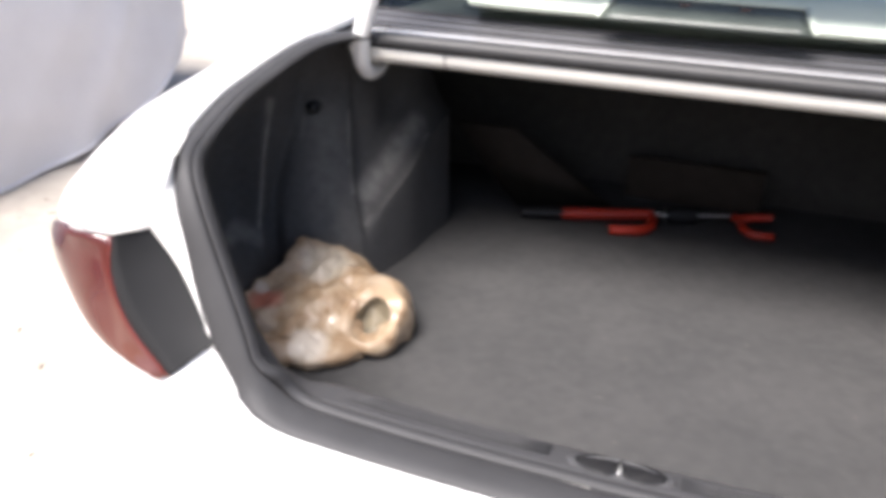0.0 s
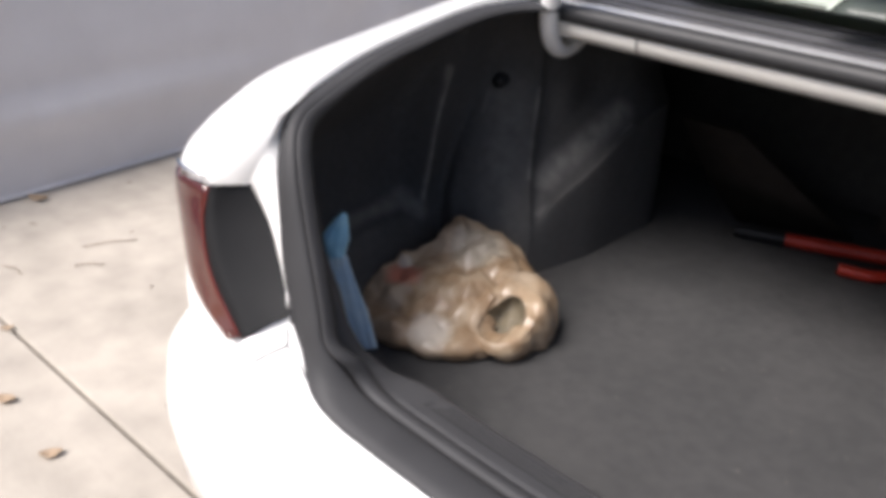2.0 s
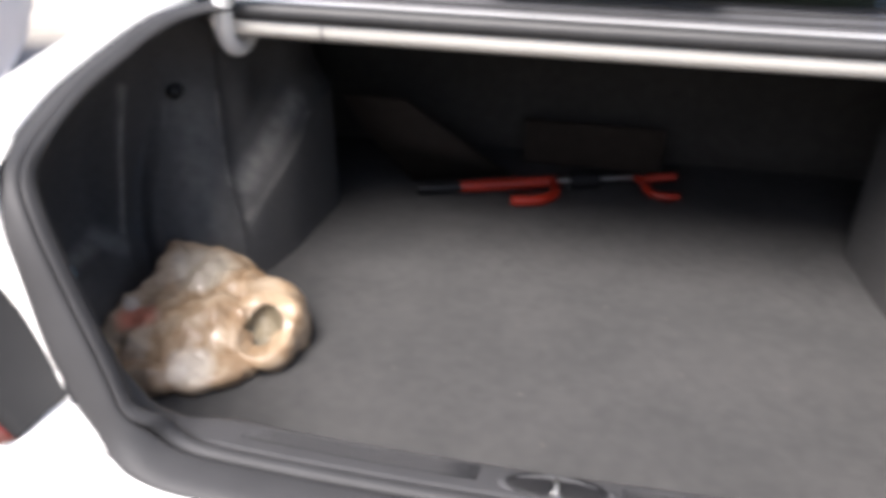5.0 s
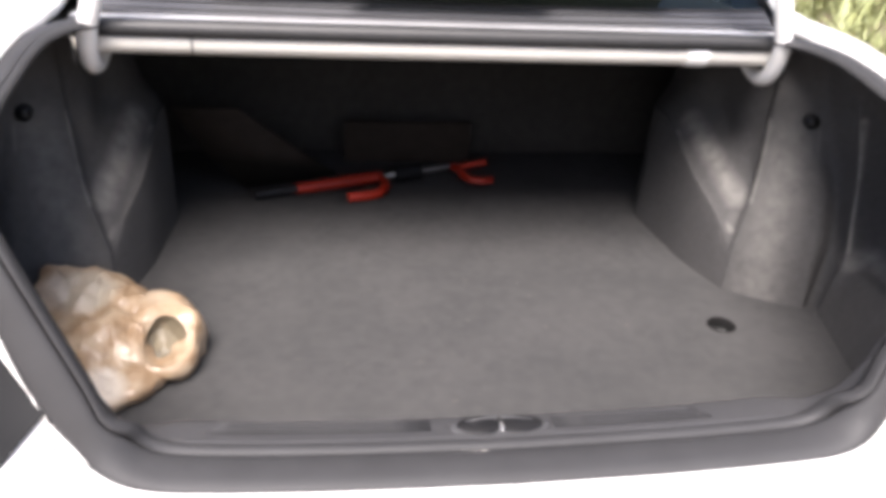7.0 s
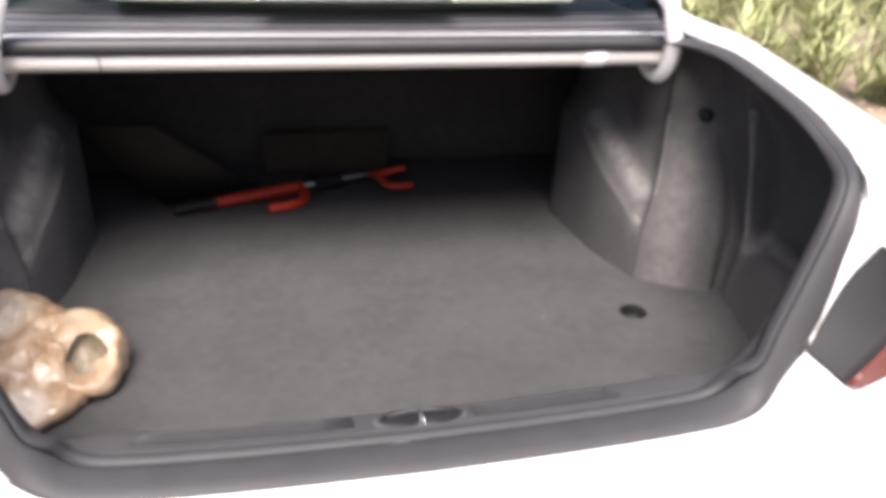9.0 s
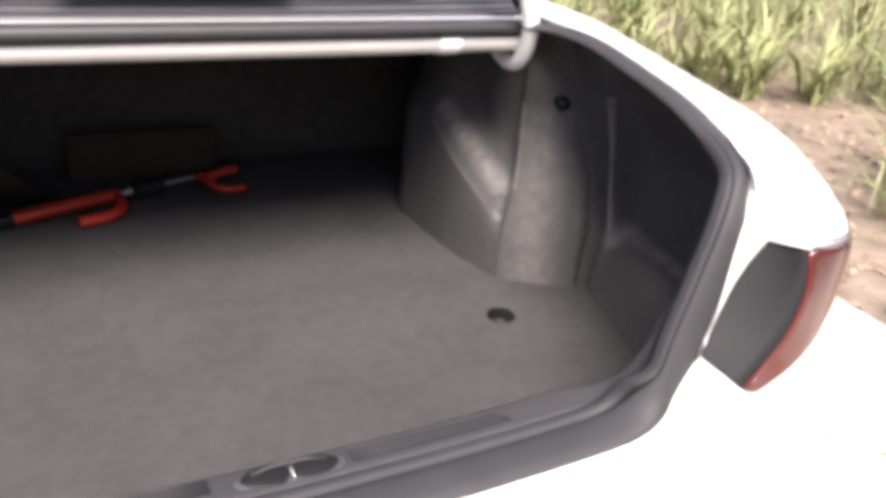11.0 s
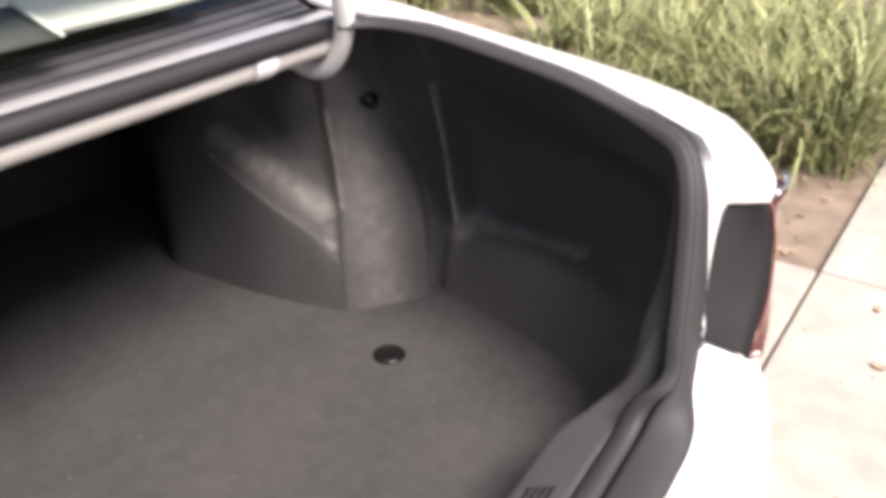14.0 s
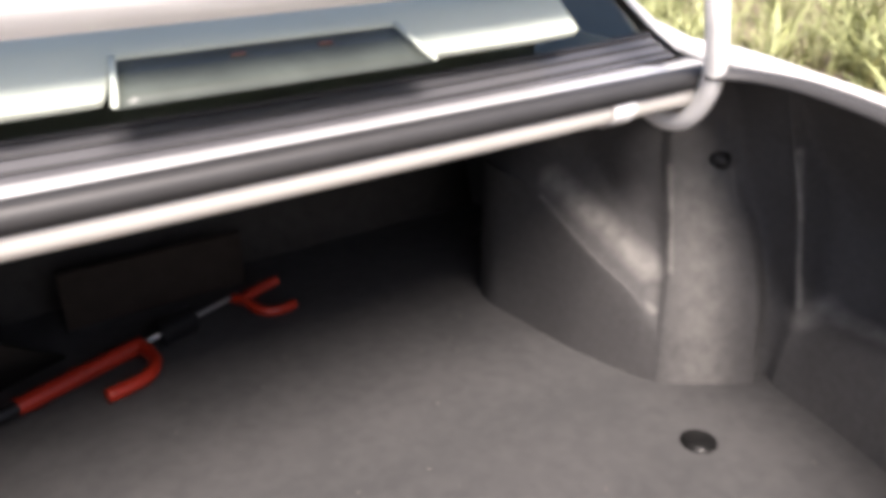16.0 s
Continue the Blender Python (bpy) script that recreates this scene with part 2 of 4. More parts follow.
def mirrored(rows, s):
    return [[(p[0] * s, p[1], p[2]) for p in r] for r in rows]


def curve(pts, k):
    pts = [Vector(p) for p in pts]
    ext = [2 * pts[0] - pts[1]] + pts + [2 * pts[-1] - pts[-2]]
    out = []
    for a, b, c, d in zip(ext, ext[1:], ext[2:], ext[3:]):
        for t in [i / k for i in range(k)]:
            out.append(0.5 * ((2 * b) + (c - a) * t + (2 * a - 5 * b + 4 * c - d) * t * t + (3 * b - a - 3 * c + d) * t ** 3))
    return out + [pts[-1]]


def soft_skin(columns):
    """A smoothly rounded sheet through columns with equal controls."""
    cols = [curve(c, 5) for c in columns]
    return [list(r) for r in zip(*[curve(r, 5) for r in zip(*cols)])]


def worn(rows, amount=0.003):
    """Slight unevenness of loose felt."""
    return [[p + Vector((noise.noise(p * 9), noise.noise(p * 9 + Vector((4, 0, 0))), 0.3 * noise.noise(p * 12))) * amount for p in r] for r in rows]


def lining(s):
    """The moulded felt lining of one side: wheel arch with its sloping ledge, pillar, and rear pocket. Each column climbs from the floor."""
    arch = [
        [(0.80, 1.52, z) for z in (0.50, 0.72, 0.78, 0.82, 0.86, 0.92, 1.0)],
        [(0.80, 1.16, z) for z in (0.50, 0.72, 0.78, 0.82, 0.86, 0.92, 1.0)],
        [(0.60, 1.015, 0.50), (0.60, 1.015, 0.74), (0.605, 1.015, 0.78), (0.618, 1.015, 0.82), (0.624, 1.015, 0.85), (0.63, 1.015, 0.90), (0.64, 1.02, 1.0)],
        [(0.552, 0.965, 0.50), (0.556, 0.965, 0.755), (0.562, 0.963, 0.785), (0.592, 0.962, 0.822), (0.604, 0.962, 0.85), (0.612, 0.965, 0.90), (0.62, 0.98, 1.0)],
        [(0.532, 0.910, 0.50), (0.538, 0.905, 0.762), (0.545, 0.902, 0.786), (0.580, 0.900, 0.824), (0.592, 0.900, 0.85), (0.602, 0.905, 0.90), (0.615, 0.92, 1.0)],
        [(0.537, 0.850, 0.50), (0.537, 0.842, 0.762), (0.548, 0.838, 0.781), (0.586, 0.834, 0.822), (0.598, 0.834, 0.850), (0.608, 0.838, 0.90), (0.620, 0.85, 1.0)],
        [(0.541, 0.775, 0.50), (0.542, 0.764, 0.732), (0.554, 0.760, 0.749), (0.614, 0.762, 0.800), (0.632, 0.768, 0.832), (0.626, 0.774, 0.90), (0.630, 0.79, 1.0)],
        [(0.548, 0.690, 0.50), (0.550, 0.676, 0.690), (0.562, 0.671, 0.705), (0.612, 0.674, 0.760), (0.628, 0.684, 0.800), (0.638, 0.704, 0.90), (0.645, 0.72, 1.0)],
        [(0.562, 0.612, 0.50), (0.569, 0.604, 0.650), (0.581, 0.601, 0.666), (0.622, 0.612, 0.722), (0.640, 0.634, 0.775), (0.652, 0.668, 0.90), (0.656, 0.69, 1.0)],
        [(0.580, 0.550, 0.50), (0.588, 0.559, 0.600), (0.598, 0.568, 0.634), (0.620, 0.584, 0.696), (0.638, 0.609, 0.760), (0.656, 0.642, 0.860), (0.668, 0.66, 1.0)]]
    pillar = [
        [(0.584, 0.538, 0.50), (0.593, 0.546, 0.60), (0.602, 0.554, 0.640), (0.621, 0.568, 0.700), (0.634, 0.588, 0.760), (0.652, 0.618, 0.850), (0.666, 0.645, 1.0)],
        [(0.595, 0.528, 0.50), (0.603, 0.537, 0.60), (0.611, 0.545, 0.640), (0.631, 0.556, 0.700), (0.642, 0.577, 0.760), (0.658, 0.608, 0.850), (0.670, 0.635, 1.0)],
        [(0.652, 0.484, 0.50), (0.656, 0.498, 0.60), (0.660, 0.507, 0.640), (0.668, 0.526, 0.700), (0.675, 0.549, 0.760), (0.684, 0.582, 0.850), (0.688, 0.61, 1.0)],
        [(0.702, 0.452, 0.50), (0.706, 0.466, 0.60), (0.709, 0.476, 0.640), (0.713, 0.496, 0.700), (0.713, 0.519, 0.760), (0.710, 0.560, 0.850), (0.703, 0.592, 1.0)],
        [(0.716, 0.450, 0.50), (0.722, 0.463, 0.60), (0.727, 0.471, 0.640), (0.731, 0.490, 0.700), (0.729, 0.512, 0.760), (0.722, 0.552, 0.850), (0.708, 0.585, 1.0)],
        [(0.732, 0.466, 0.50), (0.748, 0.474, 0.60), (0.756, 0.480, 0.640), (0.760, 0.494, 0.700), (0.755, 0.508, 0.760), (0.740, 0.532, 0.850), (0.712, 0.56, 0.99)]]
    pocket = [
        [(0.742, 0.455, 0.50), (0.752, 0.450, 0.60), (0.762, 0.448, 0.645), (0.758, 0.455, 0.70), (0.750, 0.466, 0.80), (0.735, 0.478, 0.90), (0.690, 0.48, 1.000)],
        [(0.732, 0.436, 0.50), (0.744, 0.428, 0.60), (0.752, 0.424, 0.640), (0.752, 0.430, 0.70), (0.744, 0.444, 0.80), (0.730, 0.462, 0.90), (0.688, 0.462, 1.000)],
        [(0.727, 0.424, 0.50), (0.746, 0.416, 0.60), (0.760, 0.414, 0.642), (0.766, 0.424, 0.70), (0.760, 0.438, 0.80), (0.742, 0.455, 0.90), (0.689, 0.455, 1.000)],
        [(0.718, 0.390, 0.50), (0.748, 0.390, 0.61), (0.782, 0.392, 0.648), (0.806, 0.398, 0.680), (0.816, 0.410, 0.80), (0.772, 0.430, 0.90), (0.685, 0.43, 1.002)],
        [(0.700, 0.302, 0.50), (0.735, 0.304, 0.632), (0.786, 0.306, 0.658), (0.812, 0.308, 0.684), (0.818, 0.315, 0.80), (0.765, 0.31, 0.89), (0.672, 0.30, 0.990)],
        [(0.664, 0.190, 0.50), (0.700, 0.178, 0.632), (0.756, 0.170, 0.662), (0.782, 0.168, 0.69), (0.790, 0.17, 0.80), (0.728, 0.17, 0.875), (0.655, 0.16, 0.968)],
        [(0.590, 0.085, 0.50), (0.625, 0.060, 0.632), (0.678, 0.044, 0.666), (0.700, 0.040, 0.70), (0.706, 0.035, 0.80), (0.655, 0.035, 0.87), (0.614, 0.045, 0.938)],
        [(0.462, 0.040, 0.50), (0.530, 0.015, 0.612), (0.562, -0.005, 0.672), (0.568, -0.010, 0.73), (0.568, -0.020, 0.80), (0.580, -0.010, 0.88), (0.588, 0.002, 0.915)],
        [(0.40, 0.00, 0.50), (0.44, -0.040, 0.57), (0.478, -0.058, 0.63), (0.502, -0.062, 0.69), (0.528, -0.048, 0.78), (0.552, -0.028, 0.865), (0.572, -0.010, 0.90)]]
    part("side_lining", grid(mirrored(worn(soft_skin(arch + pillar + pocket)), s)), FELT, car, "moulded grey felt lining over the wheel arch, worn pale along its folds, brighter faces painted in")
    clip = part("lining_clip", tube([(0.709 * s, 0.600, 0.867), (0.702 * s, 0.556, 0.867)], ring(0.013, n=16)), BLACK, car, "black plastic clip")
    part("clip_head", tube([(0.7023 * s, 0.558, 0.867), (0.7013 * s, 0.551, 0.867)], ring(0.007, n=12)), RUBBER, clip)


for s in (1, -1):
    lining(s)

# seat back and the ceiling of the trunk
part("seat_back", grid([[(-0.80 + 1.6 * i / 12, 1.36 + 0.12 * k / 6 + 0.012 * math.sin(math.pi * i / 12), FLOOR - 0.01 + 0.50 * k / 6) for i in range(13)] for k in range(7)], 0.03), DARK, car, "dark board behind the rear seat")
part("pass_through_panel", box(-0.17, 0.17, -0.010, 0.0, 0, 0.30, 0.004, m=pose(0.0, 1.392, 0.57, -13)), DARK, car)
BROWN = material("brown_board", (0.034, 0.026, 0.021), 0.9, vary=0.2, scale=30, spec=0.2)
part("seat_panel", box(-0.157, 0.18, 1.245, 1.26, 0.523, 0.635, 0.004), BROWN, car, "dull brown panel below the seat back")
part("side_board", grid([[(-0.18, 1.17, 0.523), (-0.29, 1.075, 0.636), (-0.40, 0.985, 0.75)], [(-0.40, 1.08, 0.523), (-0.48, 1.05, 0.62), (-0.55, 1.02, 0.74)]], 0.008), BROWN, car, "dull brown slanting board")
part("trunk_ceiling", box(-0.655, 0.655, 0.585, 1.56, 0.985, 1.0, 0.004), DARK, car, "dark underside of the parcel shelf")
for s in (1, -1):
    part("side_ceiling", box(0.62, 0.82, 0.95, 1.53, 0.93, 0.945, 0.003, m=Matrix.Scale(s, 4, (1, 0, 0))), DARK, car)
SHELF = material("dark_shelf_carpet", (0.030, 0.032, 0.031), 0.9, vary=0.15, scale=40)
part("parcel_shelf", box(-0.60, 0.60, 0.640, 1.22, 1.030, 1.041, 0.005), SHELF, car, "dark parcel shelf inside the rear window")
for x in (-0.36, 0.36):
    part("rear_seat_top", box(x - 0.26, x + 0.26, 1.225, 1.36, 0.99, 1.13, 0.03, segments=4), SHELF, car, "dark rear seat backrest")
for s in (1, -1):
    dome = bmesh.new()
    bmesh.ops.create_uvsphere(dome, u_segments=28, v_segments=12, radius=1)
    for v in dome.verts:
        v.co = Vector((s * 0.40 + v.co.x * 0.10, 0.86 + v.co.y * 0.085, 1.040 + max(-0.1, v.co.z) * 0.022))
    part("speaker_cover", dome, BLACK, car, "black domed speaker cover on the shelf")
belt = [(-0.437, 0.845, 1.052), (-0.430, 0.868, 1.046), (-0.424, 0.890, 1.043)]
part("seat_belt", tube(belt, [(-0.013, -0.0012), (0.013, -0.0012), (0.013, 0.0012), (-0.013, 0.0012)], up=(0, 0.3, 1)), material("grey_webbing", (0.42, 0.42, 0.40), 0.7, vary=0.1, scale=300), car, "pale grey seat belt strap")

# rear cross beam, deck strip and seals
BEAM_Y = 0.010


def across(profile, half, bow=0.005, n=12):
    """A profile (y, z) drawn across the car, bowed forward at the ends."""
    return [[(half * (2 * i / n - 1), BEAM_Y + y + bow * (2 * i / n - 1) ** 2, z) for y, z in profile] for i in range(n + 1)]


BEAMPAINT = material("cream_white_paint", (0.73, 0.705, 0.65), 0.35, vary=0.05, scale=8, coat=0.4)
beam = part("cross_beam", grid(across(((0.512, 1.012), (0.507, 1.007), (0.506, 0.998), (0.509, 0.988), (0.515, 0.981), (0.525, 0.976), (0.549, 0.975), (0.575, 0.988)), 0.60)), BEAMPAINT, car, "white painted beam across the trunk opening")
GLOSS = material("glossy_grey_strip", (0.36, 0.36, 0.37), 0.12, vary=0.06, scale=20, coat=1.0)
part("beam_deck", grid(across(((0.508, 1.002), (0.508, 1.016), (0.510, 1.022), (0.515, 1.027), (0.523, 1.0305), (0.534, 1.033), (0.546, 1.0345), (0.556, 1.034), (0.64, 1.022), (0.65, 0.99)), 0.605), 0.002), GLOSS, car, "glossy grey strip below the rear window")
part("beam_seal", grid(across(((0.518, 1.004), (0.504, 1.006), (0.496, 1.012), (0.4935, 1.020), (0.496, 1.029), (0.503, 1.0335), (0.513, 1.0345), (0.526, 1.031)), 0.60)), RUBBER, car, "black rubber seal along the beam")
MOULD = material("grey_window_rubber", (0.085, 0.085, 0.092), 0.35, vary=0.12, scale=20, spec=0.6)
apron = part("moulding_base", grid(across(((0.548, 1.0345), (0.560, 1.0365), (0.575, 1.0435), (0.590, 1.0500), (0.602, 1.0545), (0.610, 1.050)), 0.60, 0.03)), MOULD, car, "grey rubber apron below the window")
for y, z, r in ((0.562, 1.0380, 0.0034), (0.580, 1.0464, 0.0034), (0.600, 1.0550, 0.0048)):
    part("window_moulding", tube([(0.60 * k / 12, BEAM_Y + y + 0.03 * (k / 12) ** 2, z) for k in range(-12, 13)], ring(r, r * 0.7)), SEAL, apron, "dark rubber window moulding")
for s in (1, -1):
    part("beam_seam", grid([[(s * (0.418 + d), BEAM_Y + y, z) for y, z in ((0.5065, 1.0072), (0.5054, 0.9980), (0.5084, 0.9876), (0.5145, 0.9805), (0.5247, 0.9754))] for d in (0, 0.0022)]), RUBBER, beam, "dark joint in the beam")

part("beam_sleeve", grid([[(x, BEAM_Y + y, z) for y, z in ((0.5125, 1.0125), (0.5050, 1.0078), (0.5040, 0.9980), (0.5070, 0.9872), (0.5135, 0.9795), (0.5240, 0.9743), (0.5490, 0.9735))] for x in (0.411, 0.413, 0.448, 0.450)]), WHITE, beam, "bright white sleeve on the beam")

# the edge of the opening
RIM = [(0, -0.1, 0.646), (0.2, -0.097, 0.647), (0.354, -0.093, 0.651), (0.415, -0.092, 0.659), (0.45, -0.088, 0.678), (0.472, -0.082, 0.71), (0.49, -0.073, 0.755), (0.526, -0.059, 0.835), (0.561, -0.041, 0.907), (0.588, -0.012, 0.951), (0.606, 0.045, 0.973), (0.617, 0.145, 1.001), (0.62, 0.249, 1.019), (0.619, 0.371, 1.036), (0.601, 0.456, 1.041), (0.564, 0.506, 1.041)]


# how far the trim reaches inward (x, y, z) from the edge, by height
TRIM_Z = (0.646, 0.678, 0.710, 0.755, 0.793, 0.835, 0.872, 0.907, 0.939, 0.961)
TRIM_REACH = ((0.0, -0.004, -0.012, -0.013, -0.010, -0.010, -0.009, -0.008, -0.006, -0.004), (0.140, 0.106, 0.064, 0.034, 0.018, 0.009, 0.005, 0.004, 0.003, 0.001), (-0.030, -0.036, -0.030, -0.018, -0.008, 0.0, 0.0, 0.0, 0.0, 0.0))


def side_share(p):
    """1 where the edge climbs beside the lamps, 0 on the sill and on the side rails."""
    return smooth(p.z, 0.648, 0.72) * (1 - smooth(p.y, -0.04, 0.05))


def rail_share(p):
    return smooth(p.y, -0.02, 0.10)



def rim_frames(n, s):
    """Places along the edge with the way outward and the way up from it."""
    pts = spline(RIM, n)
    out = []
    for i, p in enumerate(pts):
        t = (pts[min(i + 1, n - 1)] - pts[max(i - 1, 0)]).normalized()
        w = side_share(p)
        normal = Vector((-0.25 * w, -0.95 * w, 1 - 0.75 * w))
        up = (normal - normal.dot(t) * t).normalized()
        o = t.cross(up).normalized()
        if o.dot(p - Vector((0, 0.25, 0.8))) < 0:
            o = -o
        out.append(tuple(Vector((v.x * s, v.y, v.z)) for v in (p, o, up)))
    return out


def outward(p):
    """How wide the seal is outside its middle, 1 on the sill."""
    return 1 - 0.10 * smooth(p.z, 0.90, 0.950) - 0.40 * smooth(p.z, 0.90, 0.94) * math.exp(-((p.y - 0.005) / 0.05) ** 2) + 0.55 * smooth(p.z, 0.69, 0.75) * (1 - smooth(p.z, 0.78, 0.91))


def edge_strip(s, section, n=90, close=True):
    bm = bmesh.new()
    rings = []
    for p, o, up in rim_frames(n, s):
        k = rail_share(p)
        w = 1 - 0.68 * smooth(p.z, 0.648, 0.72)
        rings.append([bm.verts.new(p + o * ((a * outward(p) if a > 0 else a * w) + 0.002 * k) + up * (b * (1 - 0.5 * k) - 0.006 * k)) for a, b in section])
    m = len(section)
    for r, q in zip(rings, rings[1:]):
        for k in range(m if close else m - 1):
            bm.faces.new((r[k], r[(k + 1) % m], q[(k + 1) % m], q[k]))
    return bm


trims = {}
for s in (1, -1):
    part("weatherstrip", edge_strip(s, [(0.022, -0.014), (0.022, -0.005), (0.017, 0.000), (0.004, 0.003), (-0.012, 0.003), (-0.028, 0.0015), (-0.035, -0.001), (-0.037, -0.010)]), SEAL, car, "grey rubber weatherstrip round the trunk opening")
    part("inner_lip", edge_strip(s, [(-0.0385, -0.012), (-0.040, -0.003), (-0.044, 0.001), (-0.052, 0.001), (-0.062, -0.004), (-0.070, -0.012), (-0.072, -0.020)]), SEAL, car, "dark rounded inner lip of the seal")
    # sill trim, wide behind the latch and thinning as it climbs the corners
    rows = []
    for p, o, up in rim_frames(90, s)[:61]:
        f = smooth(abs(p.x), 0.365, 0.445)
        reach = Vector([float(np.interp(p.z, TRIM_Z, col)) for col in TRIM_REACH])
        reach.x *= s
        reach = (-o * 0.140 - Vector((0, 0, 0.030))).lerp(reach, f)
        k = max(0.0, min(1.0, (p.z - 0.675) / 0.10))
        line = [p + reach * a + up * (b * (1 - 0.5 * f) - 0.006 * k) for a, b in ((0.46, -0.012), (0.485, -0.001), (0.52, 0.0035), (0.58, 0.003), (0.72, 0.0015), (0.93, 0.001), (0.985, -0.001), (1.0, -0.012))]
        rows.append(line + [line[-1] + Vector((0, 0.004, -0.10)).lerp(Vector((0.012 * s, 0.020, -0.006)), k)])
    trims[s] = part("sill_trim", grid(rows, 0.0), SILL, car, "grey plastic sill trim")
SILLZ = 0.627
LATCH_X = 0.008


def sill_top(x, y):
    """Height of the flat sill trim."""
    ry, rz = (float(np.interp(abs(x), (0, 0.2, 0.354, 0.415), v)) for v in ((-0.1, -0.097, -0.093, -0.092), (0.646, 0.647, 0.651, 0.659)))
    a = (y - ry) / 0.140
    return rz - 0.030 * a + float(np.interp(a, (0.52, 0.58, 0.72, 0.93, 0.985), (0.0035, 0.003, 0.0015, 0.001, -0.001)))


for s in (1, -1):
    for k in range(4):
        y0 = 0.006 + 0.0082 * k - (0.006 if s > 0 else 0.0)
        end = 0.368 if s < 0 else 0.30
        line = [(s * x, y0 + 0.045 * x * x) for x in (0.082, 0.13, 0.18, 0.23, 0.28, end - 0.008 - 0.004 * k, end - 0.004 * k)]
        part("rib", tube([(x, y, sill_top(x, y) + 0.0004) for x, y in line], ring(0.0017, 0.0007, 8), up=(0, 0.28, 0.96)), SILL, trims[s], "raised rib of the sill trim")
        # flush black strip stands in for the shade in the gap
        part("rib_groove_shade", tube([(x, y - 0.0041, sill_top(x, y - 0.0041)) for x, y in line], ring(0.0026, 0.0005, 8), up=(0, 0.28, 0.96)), BLACK, trims[s], "black strip for the shade between the ribs")
# cream paint of the body shows in the slit beside the seal
part("slit_edge", box(-0.150, -0.02, -0.0622, -0.0610, 0.6385, 0.6428, 0.0004), BEAMPAINT, car, "thin cream painted edge beside the seal")
pad = bmesh.new()
bmesh.ops.create_uvsphere(pad, u_segments=28, v_segments=10, radius=1)
for v in pad.verts:
    v.co = Vector((LATCH_X + v.co.x * 0.069, 0.002 + v.co.y * 0.0225, SILLZ + 0.002 + v.co.z * 0.0025))
latch = part("latch_pad", pad, SILL, car, "grey pad round the latch openings")
for s in (1, -1):
    b2 = bmesh.new()
    bmesh.ops.create_uvsphere(b2, u_segments=20, v_segments=8, radius=1)
    for v in b2.verts:
        v.co = Vector((LATCH_X + s * 0.029 + v.co.x * 0.0295, 0.002 + v.co.y * 0.0185 * (1 - 0.25 * v.co.x * s), SILLZ + 0.004 + v.co.z * 0.003))
    part("latch_opening", b2, BLACK, latch, "black oval latch opening")
part("latch_bar", box(LATCH_X - 0.002, LATCH_X + 0.002, -0.013, 0.013, SILLZ, SILLZ + 0.009, 0.001), CHROME, latch, "steel latch bar")
part("latch_lip", tube([(LATCH_X - 0.045, 0.0075, SILLZ + 0.006), (LATCH_X - 0.02, 0.0125, SILLZ + 0.007), (LATCH_X + 0.02, 0.0125, SILLZ + 0.007), (LATCH_X + 0.045, 0.0075, SILLZ + 0.006)], ring(0.0016, n=8)), SILL, latch)


# ---- body ----
LAMP_A, LAMP_B, LAMP_TIP, LAMP_C = Vector((0.609, -0.060, 0.872)), Vector((0.632, -0.105, 0.880)), Vector((0.550, -0.132, 0.710)), Vector((0.515, -0.084, 0.739))

NEAR = spline([LAMP_A, (0.577, -0.057, 0.828), (0.542, -0.065, 0.780), LAMP_C], 40)


def plan(x0, y0, w, reach, depth, n, front=1.75):
    """A line round the rear corner of the body: from (x0, y0) to the flank at half width w; the first two fifths turn the corner."""
    out = []
    for i in range(n):
        u = i / (n - 1)
        if u < 0.4:
            a = math.pi / 2 * u / 0.4
            out.append((x0 + (w - x0) * math.sin(a) ** reach, y0 + depth * (1 - math.cos(a) ** reach)))
        else:
            out.append((w, y0 + depth + (front - y0 - depth) * (u - 0.4) / 0.6))
    return out


def lift(y):
    return 0.085 * max(0.0, min(1.0, y / 0.55))


# where the quarter panel meets the seal above the lamp
COLUMN = [(0.591, -0.024, 0.962), (0.590, -0.033, 0.952), (0.593, -0.049, 0.926), (0.601, -0.060, 0.899), (0.610, -0.064, 0.877)]


